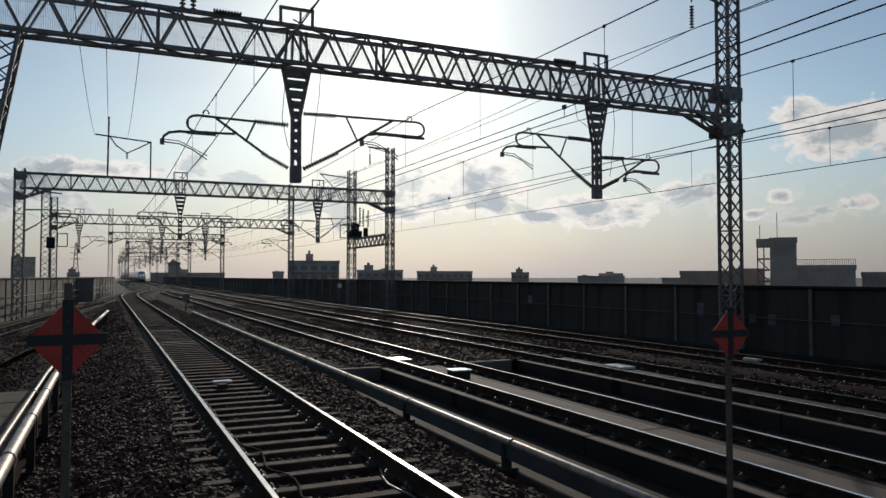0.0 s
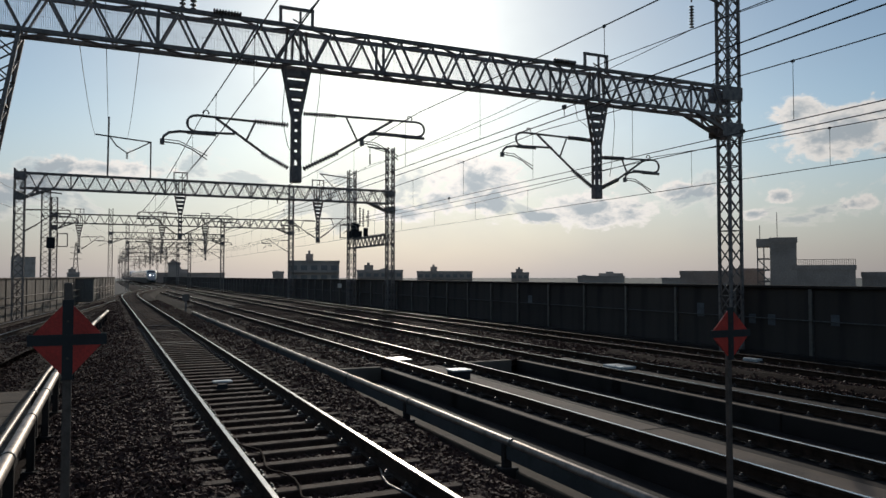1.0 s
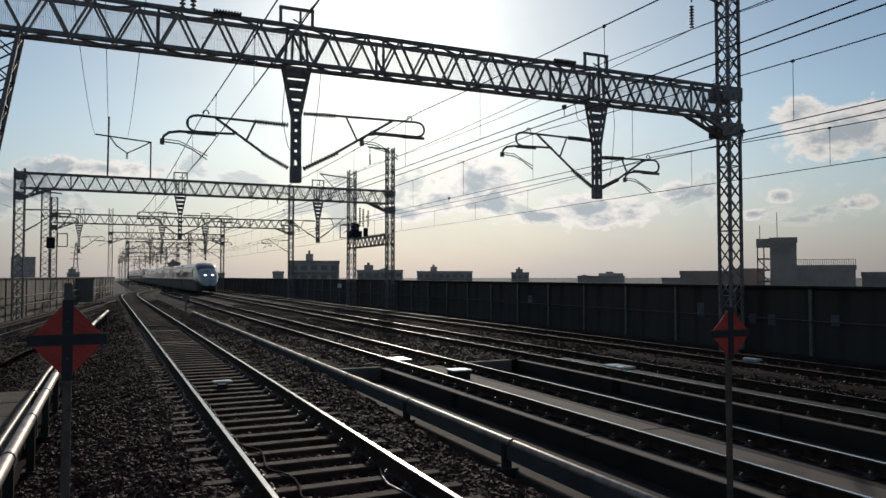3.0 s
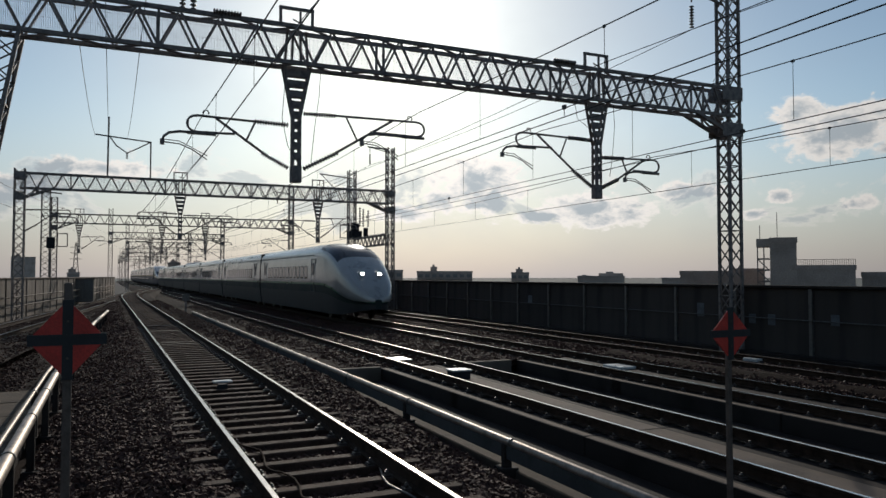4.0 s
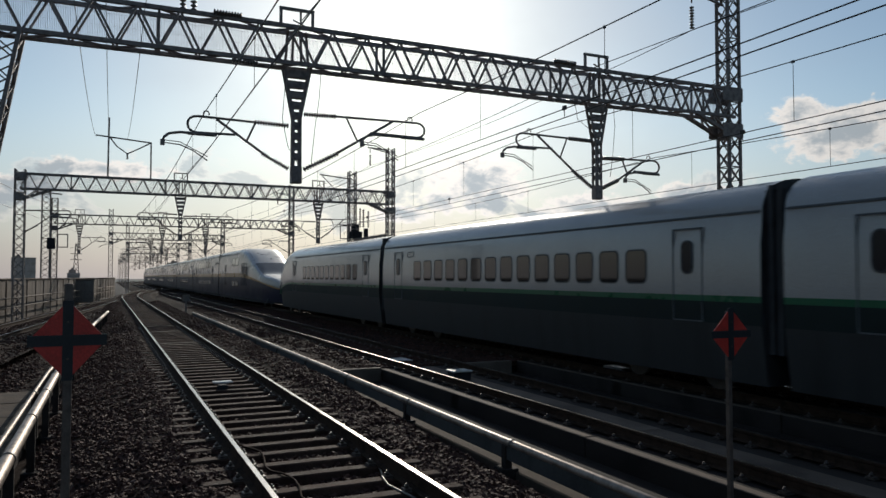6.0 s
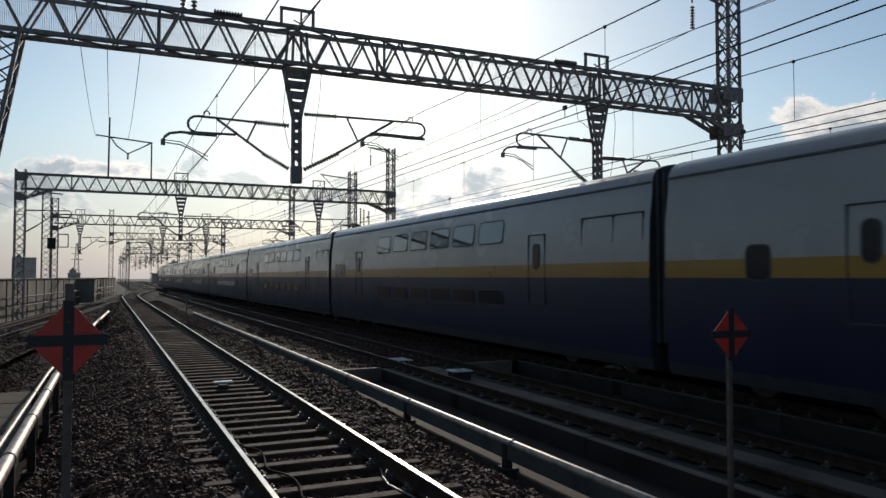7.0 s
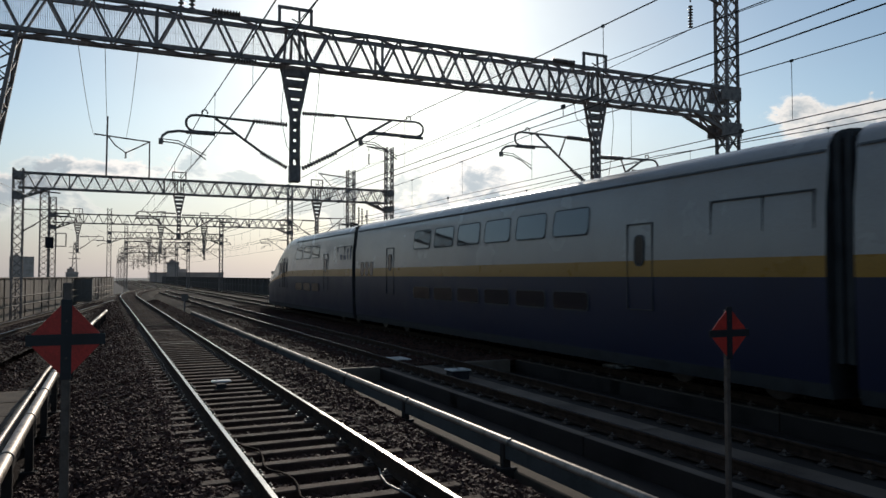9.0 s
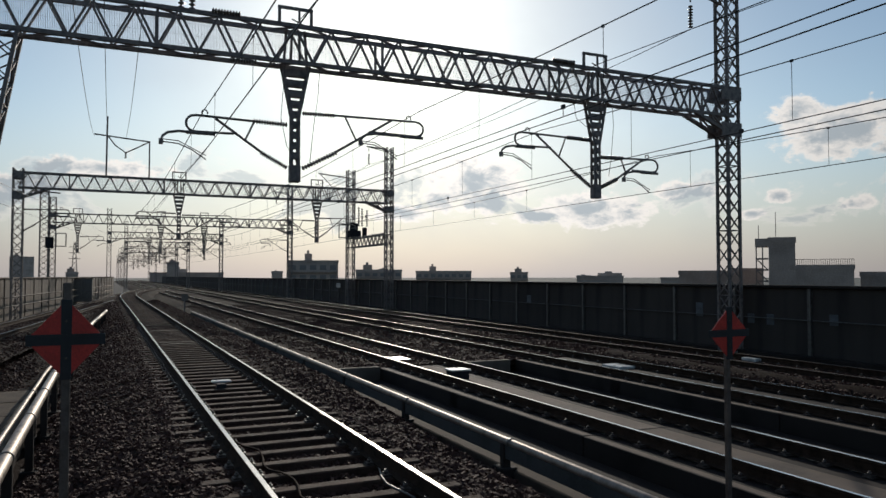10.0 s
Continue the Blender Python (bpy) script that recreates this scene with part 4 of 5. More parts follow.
def car_body(spec, length, nose_front, nose_back):
    """Loft of the body shell: stations along y, each a scaled profile."""
    prof = section(spec["levels"], spec["half"], spec["round"], spec["top"])
    zb = prof[0][1]
    stations = []
    nose = spec["nose"]
    if nose_front:
        stations += [(d, zt, wf) for d, zt, wf in nose]
    else:
        stations += [(0.25, spec["top"], 1.0)]
    if nose_back:
        stations += [(length - d, zt, wf) for d, zt, wf in reversed(nose)]
    else:
        stations += [(length - 0.25, spec["top"], 1.0)]
    bm = B()
    rows = []
    belt0 = spec["belt"][-1][1]
    for y, zt, wf in stations:
        dist = y if (nose_front and y < length / 2) else (length - y if nose_back and y > length / 2 else 99)
        belt = float(np.interp(dist, [q[0] for q in spec["belt"]], [q[1] for q in spec["belt"]]))
        low = zb + spec["chin"] * max(0.0, 1 - dist / 2.5)
        k0, k1 = (belt - low) / (belt0 - zb), (zt - belt) / (spec["top"] - belt0)
        half = [(x * wf * (1.0 if z > belt0 - 0.01 else 1 - 0.25 * max(0.0, 1 - dist / 3.0)), low + (z - zb) * k0 if z <= belt0 else belt + (z - belt0) * k1) for x, z, mi in prof]
        row = [bm.verts.new((-x, y, z)) for x, z in half] + [bm.verts.new((x, y, z)) for x, z in reversed(half[:-1])]
        rows.append(row)
    n = len(rows[0])
    h = len(prof)
    for (a, b), (sa, sb) in zip(zip(rows, rows[1:]), zip(stations, stations[1:])):
        dm = (sa[0] + sb[0]) / 2
        dist = dm if (nose_front and dm < length / 2) else (length - dm if nose_back and dm > length / 2 else 99)
        for i in range(n - 1):
            f = bm.faces.new((a[i], b[i], b[i + 1], a[i + 1]))
            j = i if i < h - 1 else n - 2 - i
            f.material_index = prof[j][2]
            if j >= len(spec["levels"]) - 1:
                f.material_index = spec["roof"] if j >= h - 4 else prof[j][2]
            g0, g1, gj = spec["screen"]
            if g0 < dist < g1 and j >= gj:
                f.material_index = spec["glass"]
            f.smooth = True
    for row, flip in ((rows[0], True), (rows[-1], False)):
        vs = [bm.verts.new(v.co) for v in row]
        f = bm.faces.new(vs if not flip else vs[::-1])
        f.material_index = spec["cap"] if (nose_front if flip else nose_back) else spec["under"]
    bmesh.ops.recalc_face_normals(bm, faces=bm.faces)
    return mesh_of("car_body", bm, spec["paints"])


def pane_mesh(name, w, h, mat, rad=0.09, proud=0.006, frame_mat=None, fw=0.035):
    """A rounded pane standing on a side wall that faces west; y along, z up, with a gasket round it."""
    bm = B()

    def outline(ww, hh, r, x):
        pts = []
        for cx, cz, a0 in ((ww / 2 - r, hh / 2 - r, 0), (-ww / 2 + r, hh / 2 - r, 90), (-ww / 2 + r, -hh / 2 + r, 180), (ww / 2 - r, -hh / 2 + r, 270)):
            for k in range(4):
                a = radians(a0 + 30 * k)
                pts.append(bm.verts.new((x, cx + r * math.cos(a), cz + r * math.sin(a))))
        return pts
    o = outline(w + 2 * fw, h + 2 * fw, rad + fw, -proud)
    i = outline(w, h, rad, -proud)
    inn = outline(w, h, rad, -proud * 0.4)
    base = outline(w + 2 * fw, h + 2 * fw, rad + fw, 0.03)
    k = len(o)
    for a, b, mi in ((o, i, 1), (i, inn, 1), (base, o, 1)):
        for q in range(k):
            bm.faces.new((a[q], a[(q + 1) % k], b[(q + 1) % k], b[q])).material_index = mi
    bm.faces.new(inn).material_index = 0
    bmesh.ops.recalc_face_normals(bm, faces=bm.faces)
    return mesh_of(name, bm, (mat, frame_mat or M_GASKET))


def bogie_mesh():
    bm = B()
    for sx in (-1.0, 1.0):
        box(bm, sx - 0.09, sx + 0.09, -1.7, 1.7, 0.42, 0.72, bev=0.03)
        for y in (-1.25, 1.25):
            box(bm, sx * 1.05 - 0.12, sx * 1.05 + 0.12, y - 0.24, y + 0.24, 0.28, 0.62, bev=0.04)
    box(bm, -0.9, 0.9, -0.3, 0.3, 0.4, 0.8)
    return mesh_of("bogie", bm, M_UNDER)


def wheel_mesh():
    bm = B()
    for sx in (-0.75, 0.75):
        tube(bm, [(sx - 0.065, 0, 0.0), (sx + 0.045, 0, 0.0), (sx + 0.065, 0, 0.0)], [0.43, 0.43, 0.40], 20)
    tube(bm, [(-1.0, 0, 0), (1.0, 0, 0)], 0.08, 10)
    return mesh_of("wheelset", bm, M_CLIP)


def pantograph(parent, y, z):
    bm = B()
    for sx in (-0.35, 0.35):
        disc = [(sx, y, z), (sx, y, z + 0.35)]
        tube(bm, disc, 0.05, 8)
    bar(bm, (-0.5, y, z + 0.35), (0.5, y, z + 0.35), 0.1, 0.08)
    bar(bm, (0, y, z + 0.38), (0, y + 1.15, z + 0.7), 0.08, 0.08)
    bar(bm, (0, y + 1.15, z + 0.7), (0, y - 0.5, z + 1.0), 0.06, 0.06)
    tube(bm, [(-0.95, y - 0.5, z + 0.88), (-0.7, y - 0.5, z + 1.02), (0.7, y - 0.5, z + 1.02), (0.95, y - 0.5, z + 0.88)], 0.035, 8)
    part("pantograph", bm, M_STEEL, parent, "folding single-arm pantograph")


BOGIE, WHEEL = bogie_mesh(), wheel_mesh()
E_LOW = dict(
    half=1.475, top=4.16, cap=3, round=0.66, roof=4, under=5, glass=6, screen=(2.75, 5.9, 7), chin=0.35,
    belt=[(0.0, 1.0), (1.3, 1.14), (1.9, 1.28), (3.3, 1.70), (4.7, 1.90), (6.0, 1.94)],
    levels=[(0.30, 0.90, 7), (1.40, 0.99, 3), (1.82, 1.0, 2), (1.94, 1.0, 0), (2.9, 0.995, 0), (3.25, 0.965, 0)],
    paints=(M_SILVER, M_SILVER, M_GREEN, M_GREYSHADE, M_ROOF, M_UNDER, M_GLASSD, M_SKIRT),
    nose=[(0.0, 1.14, 0.12), (0.05, 1.24, 0.26), (0.18, 1.42, 0.42), (0.42, 1.68, 0.56), (0.75, 1.96, 0.68), (1.1, 2.22, 0.76), (1.5, 2.50, 0.82), (1.9, 2.76, 0.87), (2.4, 3.06, 0.91), (2.9, 3.33, 0.94),
          (3.4, 3.58, 0.96), (3.9, 3.79, 0.975), (4.4, 3.94, 0.985), (4.9, 4.04, 0.99), (5.4, 4.11, 0.995), (6.0, 4.15, 1.0), (7.0, 4.16, 1.0)])
E_HIGH = dict(
    half=1.69, top=4.80, cap=3, round=0.52, roof=4, under=5, glass=6, screen=(4.9, 7.4, 8), chin=0.0,
    belt=[(0.0, 1.25), (0.7, 1.33), (2.0, 1.47), (5.0, 1.86), (7.5, 2.06), (10.5, 2.24), (12.0, 2.28)],
    levels=[(0.30, 0.93, 5), (0.55, 0.97, 3), (2.28, 1.0, 2), (2.63, 1.0, 0), (3.5, 0.985, 0), (4.1, 0.94, 0)],
    paints=(M_TWHITE, M_TWHITE, M_YELLOW, M_BLUE, M_ROOF, M_UNDER, M_GLASSD),
    nose=[(0.0, 1.30, 0.08), (0.1, 1.40, 0.15), (0.35, 1.58, 0.25), (0.75, 1.78, 0.36), (1.25, 1.96, 0.46), (2.0, 2.16, 0.57), (3.0, 2.31, 0.67), (4.0, 2.42, 0.76), (4.7, 2.50, 0.80), (5.3, 2.68, 0.83), (5.9, 2.90, 0.86),
          (6.6, 3.17, 0.885), (7.4, 3.46, 0.91), (8.3, 3.79, 0.935), (9.2, 4.11, 0.955), (10.0, 4.37, 0.975), (10.8, 4.58, 0.99), (11.8, 4.74, 1.0), (13.2, 4.80, 1.0)])


def build_car(spec, length, nose_front, nose_back, label, windows, doors, deck2=False, panto=None, fairing=None, logo=None):
    """One car: body shell, bogies with wheelsets, gangway, panes and doors on both sides."""
    car = tagged(new("train_car"), label, "train car", "cars of the express train")
    part("car_body", car_body(spec, length, nose_front, nose_back), None, car)
    lo, hi = (11.5 if deck2 and nose_front else (6.2 if nose_front else 1.0)), length - (11.5 if deck2 and nose_back else (6.2 if nose_back else 1.0))
    for y in (max(3.2, 4.5 if nose_front else 0), length - max(3.2, 4.5 if nose_back else 0)):
        b = part("bogie", BOGIE, None, car)
        b.location = (0, y, 0)
        for dy in (-1.25, 1.25):
            w = part("wheelset", WHEEL, None, b)
            w.location = (0, dy, 0.43)
    if not nose_back:
        bm = B()
        for k in range(5):
            w2 = spec["half"] * (0.93 if k % 2 else 0.89)
            box(bm, -w2, w2, length - 0.25 + k * 0.1, length - 0.15 + k * 0.1, 0.9, spec["top"] - (0.2 if k % 2 else 0.28))
        part("gangway", bm, M_UNDER, car, "dark ribbed gangway bellows")
    half = spec["half"]
    for (y0, y1, zc, w, h, pitch) in windows:
        me = pane_mesh("window", w, h, M_GLASSD if zc < (3.2 if deck2 else 2.0) else M_GLASS, rad=min(0.11, w * 0.25, h * 0.25))
        y = max(y0, lo + w / 2)
        while y <= min(y1, hi - w / 2) + 1e-6:
            for side in (0, 1):
                o = part("window", me, None, car)
                if deck2:
                    k, lean = (1.0, 0.0) if zc < 2.8 else ((0.996, 0.03) if zc < 3.3 else (0.979, 0.127))
                else:
                    k, lean = (1.0, 0.0) if zc < 2.8 else (0.978, 0.126)
                o.location = ((-1 if side == 0 else 1) * half * k, y, zc)
                o.rotation_euler = (0, lean if side == 0 else -lean, 0 if side == 0 else math.pi)
            y += pitch
    for y in doors:
        zc = 2.35 if not deck2 else 2.5
        bm = B()
        for y0, y1, z0, z1 in ((-0.42, 0.42, 0.92, 0.945), (-0.42, 0.42, -0.945, -0.92), (-0.42, -0.4, -0.92, 0.92), (0.4, 0.42, -0.92, 0.92)):
            box(bm, -0.008, 0.03, y0, y1, z0, z1)
        me = mesh_of("door_frame", bm, M_GASKET if deck2 else M_PATCH)
        mw = pane_mesh("door_window", 0.26, 0.62, M_GLASSD, rad=0.11, proud=0.006)
        for side in (0, 1):
            o = part("door_frame", me, None, car)
            o.location = ((-1 if side == 0 else 1) * (half + 0.002), y, zc)
            o.rotation_euler = (0, 0, 0 if side == 0 else math.pi)
            q = part("door_window", mw, None, o)
            q.location = (-0.012, 0, 0.35)
    g0, g1 = (13.5 if deck2 else 7.0) if nose_front else 0.3, length - ((13.5 if deck2 else 7.0) if nose_back else 0.3)
    for sx in (-1, 1):
        bm = B()
        zz = spec["levels"][-1][0]
        up = (0.26 / (spec["top"] - zz)) ** (1 / spec["round"])
        xg = sx * half * spec["levels"][-1][1] * math.cos(math.asin(up)) ** spec["round"]
        box(bm, xg - 0.028, xg + 0.028, g0, g1, zz + 0.235, zz + 0.275)
        part("roof_gutter", bm, M_PATCH, car)
    if deck2 and not nose_front:
        bm = B()
        for ya, yb, za, zb in ((0.45, 2.75, 3.71, 3.74), (0.45, 0.48, 2.3, 3.71), (2.72, 2.75, 2.3, 3.71), (1.5, 1.52, 2.3, 3.71)):
            box(bm, -half * 0.985 - 0.012, -half * 0.985 + 0.03, ya, yb, za, zb)
        part("pocket_panel_frame", bm, M_GASKET, car)
    if logo is not None:
        for dy, ww, z0, z1 in ((0.0, 0.16, 2.66, 3.62), (0.42, 0.16, 2.66, 3.62), (0.8, 0.42, 2.66, 3.3), (1.4, 0.34, 2.66, 3.36)):
            bm = B()
            x = -half * 0.985 - 0.012
            box(bm, x, x + 0.04, logo + dy, logo + dy + ww, z0, z1, bev=0.006)
            part("logo_bar", bm, M_BLUE, car)
    if fairing:
        for a, b in fairing:
            bm = B()
            zt = spec["top"]
            rows = []
            shape = ((-1.22, -0.42), (-1.08, -0.12), (-0.85, 0.16), (-0.4, 0.25), (0.4, 0.25), (0.85, 0.16), (1.08, -0.12), (1.22, -0.42))
            e = (b - a) * 0.42
            for y, k in ((a, 0.0), (a + 0.28 * e, 0.35), (a + 0.6 * e, 0.8), (a + e, 1.0), (b - e, 1.0), (b - 0.6 * e, 0.8), (b - 0.28 * e, 0.35), (b, 0.0)):
                rows.append([bm.verts.new((x, y, zt - 0.06 + (z if z < 0 else z * k) - 0.25 * (1 - k))) for x, z in shape])
            for r0, r1 in zip(rows, rows[1:]):
                for i in range(len(shape) - 1):
                    bm.faces.new((r0[i], r1[i], r1[i + 1], r0[i + 1])).smooth = True
            bmesh.ops.recalc_face_normals(bm, faces=bm.faces)
            part("roof_fairing", bm, M_ROOF, car)
    if panto is not None:
        pantograph(car, panto, spec["top"])
    if nose_front or nose_back:
        tip = 0.0 if nose_front else length
        d = 1 if nose_front else -1
        front_unit = not deck2 and nose_front
        z, off, xx = (2.42, 1.16, 0.46) if not deck2 else (1.95, 1.35, 0.45)
        for sx in (-xx, xx):
            bm = B()
            y0, y1 = tip + d * (off - 0.06), tip + d * (off + 0.3)
            tube(bm, [(sx, y1, z), (sx, y0, z)], [0.13, 0.112], 16, caps=False)
            tube(bm, [(sx, y0, z), (sx, y0 + d * 0.15, z)], [0.112, 0.1], 16, caps=False)
            for v in bm.verts:
                v.co.z = z + (v.co.z - z) * 0.62
            h = part("headlight", bm, M_GASKET, car)
            bm = B()
            tube(bm, [(sx, y0 + d * 0.14, z), (sx, y0 + d * 0.17, z)], 0.101, 16)
            for v in bm.verts:
                v.co.z = z + (v.co.z - z) * 0.62
            part("lamp", bm, M_HEAD if front_unit else M_GLASS, h)
    return car


L_FRONT, L_LEAD, L_MID, H_LEAD, H_MID, H_TAIL = 22.9, 23.07, 20.5, 25.7, 25.0, 25.05
CARS = []


def build_trains():
    lab = "silver express train car with a green waist stripe"
    y = 0.17
    for i in range(7):
        L = L_FRONT if i == 0 else (L_LEAD if i == 6 else L_MID)
        w = [(8.7 if i == 0 else 3.7, L - (8.7 if i == 6 else 3.3), 2.53, 0.66, 0.7, 0.98), (L - 3.31, L - 3.29, 3.17, 0.6, 0.16, 1.0)] if i not in (0, 6) else [(8.7 if i == 0 else 3.7, L - (8.7 if i == 6 else 3.3), 2.53, 0.66, 0.7, 0.98)]
        c = build_car(E_LOW, L, i == 0, i == 6, lab + (" and sloping nose" if i in (0, 6) else ""), w,
                      ((7.0 if i == 0 else 2.1), (L - 7.0 if i == 6 else L - 2.05)), panto=L - 4.3 if i == 3 else None, fairing=[(L - 8.2, L - 5.2), (L - 3.3, L - 0.05)] if i == 3 else ([(0.05, 2.8)] if i == 4 else None))
        CARS.append((c, y))
        y += L
    lab = "white-over-blue double-deck train car with yellow stripe"
    for i in range(8):
        L = H_LEAD if i == 0 else (H_TAIL if i == 7 else H_MID)
        w0 = 14.2 if i == 0 else 7.45
        w1 = L - 7.9
        if i == 7:
            w0, w1 = L - 18.1, L - 14.25
        w = [(w0, w1, 3.64, 1.5, 0.64, 1.9), (w0, w1, 1.68, 1.5, 0.42, 1.9)]
        if i in (1, 2, 3, 6):
            w += [(L - 2.5, L - 1.2, 2.62, 0.36, 0.55, 0.63)]
        elif i == 0:
            w += [(L - 2.65, L - 2.6, 2.55, 0.5, 0.6, 1.0)]
        c = build_car(E_HIGH, L, i == 0, i == 7, lab + (" and duck-bill nose" if i in (0, 7) else ""), w,
                      ((9.7, 11.2, L - 4.8) if i == 0 else ((4.8, L - 10.8, L - 9.5) if i == 7 else (4.8, L - 4.8))), deck2=True, panto=21.0 if i in (2, 5) else None, logo=0.5 if i == 7 else None)
        CARS.append((c, y))
        y += L


# where the train's front stands along the track, every half second
HEAD = (294.3, 261.7, 229.0, 196.5, 164.0, 131.4, 98.9, 66.5, 34.2, 3.1, -29.55, -62.4, -95.6, -128.9, -162.1, -194.8, -226.0, -258.8, -291.4, -323.2, -355.4)


# ---------- the town beyond ----------
def building(x, y, w, d, z1, label, blocks=(), floors=0, bays=0, turn=0.0, rail=False, paint=None):
    """A far building: walls, roof parapet, roof blocks, windows storey by storey. x, y: middle of its near side."""
    M_F = paint or M_BUILD
    b = tagged(new("building"), label, "building", "buildings of the town")
    b.location = (x, y, 0)
    b.rotation_euler = (0, 0, turn)
    bm = B()
    box(bm, -w / 2, w / 2, 0, d, -9, z1)
    part("facade", bm, M_F, b)
    bm = B()
    for x0, x1, y0, y1 in ((-w / 2 - 0.15, w / 2 + 0.15, -0.15, 0.25), (-w / 2 - 0.15, w / 2 + 0.15, d - 0.25, d + 0.15),
                           (-w / 2 - 0.15, -w / 2 + 0.25, 0.25, d - 0.25), (w / 2 - 0.25, w / 2 + 0.15, 0.25, d - 0.25)):
        box(bm, x0, x1, y0, y1, z1 - 0.1, z1 + 0.8)
    part("parapet", bm, M_F, b)
    for x0, x1, h in blocks:
        bm = B()
        box(bm, x0, x1, d * 0.3, d * 0.7, z1, z1 + h, bev=0.1)
        box(bm, x0 + (x1 - x0) * 0.3, x0 + (x1 - x0) * 0.6, d * 0.4, d * 0.55, z1 + h, z1 + h + h * 0.35)
        part("roof_block", bm, M_F, b)
    if floors:
        bm = B()
        ww = w / bays * 0.62
        box(bm, -ww / 2, ww / 2, -0.06, 0.1, 0, 1.5)
        me = mesh_of("window", bm, M_BUILDW)
        for f in range(floors):
            for k in range(bays):
                o = part("window", me, None, b)
                o.location = (-w / 2 + w * (k + 0.5) / bays, 0, z1 - 2.2 - f * 3.0)
        for f in range(floors):
            bm = B()
            box(bm, -w / 2, w / 2, -1.1, -0.02, z1 - 2.9 - f * 3.0, z1 - 2.6 - f * 3.0)
            part("balcony", bm, M_F, b)
    if rail:
        bm = B()
        for k in range(30):
            xx = -w / 2 + w * k / 29
            bar(bm, (xx, 0.1, z1 + 0.8), (xx, 0.1, z1 + 1.8), 0.08, 0.08)
        bar(bm, (-w / 2, 0.1, z1 + 1.8), (w / 2, 0.1, z1 + 1.8), 0.08, 0.08)
        part("roof_railing", bm, M_STEELP, b)
    return b


def at_angle(px, dist):
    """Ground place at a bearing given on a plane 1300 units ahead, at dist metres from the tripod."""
    a = math.atan((px - 784) / 1300) + radians(24.65)
    return dist * math.sin(a), dist * math.cos(a), a


def build_town():
    def put(px0, px1, ytop, dist, label, blocks=(), floors=0, depth=14, rail=False):
        brown = px0 > 1180
        xm, ym, a = at_angle((px0 + px1) / 2, dist)
        cosv = math.cos(math.atan(((px0 + px1) / 2 - 784) / 1300))
        w = (px1 - px0) / 1300 * dist * cosv
        z = 2.3 + (489 - ytop) / 1300 * dist * cosv
        bl = [((a0 - 0.5) * w, (a1 - 0.5) * w, h / 1300 * dist) for a0, a1, h in blocks]
        return building(xm, ym, w, depth, z, label, bl, floors, max(3, round(w / 3.4)), -a, rail, M_BROWN if brown else None)
    put(512, 600, 466, 230, "grey apartment block with balconies and a roof tower", [(0.33, 0.48, 17)], 4)
    put(483, 502, 484, 300, "small grey rooftop beyond the wall", [(0.2, 0.6, 4)])
    put(632, 713, 481, 320, "long pale apartment block with roof tanks", [(0.15, 0.35, 12), (0.5, 0.7, 5)], 2)
    put(738, 836, 483, 340, "long low apartment block with a roof tower", [(0.24, 0.36, 11)], 2)
    put(905, 936, 485, 360, "small grey block with a stepped roof", [(0.25, 0.65, 9)], 1)
    put(1023, 1104, 492, 300, "low buildings with roof equipment", [(0.0, 0.3, 4), (0.45, 0.98, 8)])
    put(1172, 1210, 495, 320, "low flat roof beyond the wall")
    put(1206, 1300, 486, 170, "low flat brown building", [(0.62, 0.98, 5)])
    put(1300, 1350, 482, 168, "low flat brown building annex")
    st = put(1365, 1408, 428, 150, "brown stair tower with an open steel staircase", [(0.05, 0.25, 6)])
    zt = 2.3 + (489 - 428) / 1300 * 150 * 0.91
    bm = B()
    box(bm, -4.6, -2.1, 0.2, 6, zt - 0.9, zt + 0.6)
    part("canopy", bm, M_BROWN, st)
    for xx in (-4.4, -3.3):
        bm = B()
        bar(bm, (xx, 0.5, -9), (xx, 0.5, zt - 0.9), 0.22, 0.22)
        part("stair_post", bm, M_STEEL, st)
    for k in range(4):
        bm = B()
        z = zt - 3.2 - k * 2.1
        bar(bm, (-4.5, 0.5, z), (-2.3, 0.5, z), 0.5, 0.3)
        bar(bm, (-4.4, 0.6, z), (-2.4, 0.6, z - 2.1), 0.4, 0.2)
        part("stair_flight", bm, M_STEEL, st)
    for px_, hh in ((-4.0, 3.2), (-1.0, 5.6)):
        bm = B()
        bar(bm, (px_, 2, zt), (px_, 2, zt + hh), 0.12, 0.12)
        part("antenna", bm, M_STEEL, st)
    put(1408, 1507, 477, 150, "brown hall with a railed flat roof", rail=True)
    put(1533, 1640, 489, 160, "dark low shed roof beyond the wall")
    put(22, 60, 456, 900, "pair of hazy distant tower blocks", [(0.1, 0.4, 4)], depth=30)
    put(120, 140, 485, 400, "dark house roof beyond the wall", [(0.1, 0.7, 8)])
    put(272, 395, 486, 330, "dark low station buildings with a tower", [(0.25, 0.5, 9)], depth=20)
    put(298, 318, 468, 300, "dark square tower beyond the tracks", [(0.2, 0.7, 7)])
    # lattice pylon far away
    x, y, a = at_angle(134, 700)
    p = tagged(new("power_pylon"), "hazy grey lattice power pylon far away", "pylon")
    bm = B()
    for sx in (-1, 1):
        for sy in (-1, 1):
            bar(bm, (x + sx * 3, y + sy * 3, -9), (x + sx * 0.5, y + sy * 0.5, 31), 0.5, 0.5)
    for k in range(9):
        z = -5 + k * 4
        h = 3 - 2.5 * (z + 9) / 40
        bar(bm, (x - h, y, z), (x + h - 0.2, y, z + 4), 0.3, 0.3)
        bar(bm, (x + h, y, z), (x - h + 0.2, y, z + 4), 0.3, 0.3)
    part("lattice", bm, M_STEEL, p)
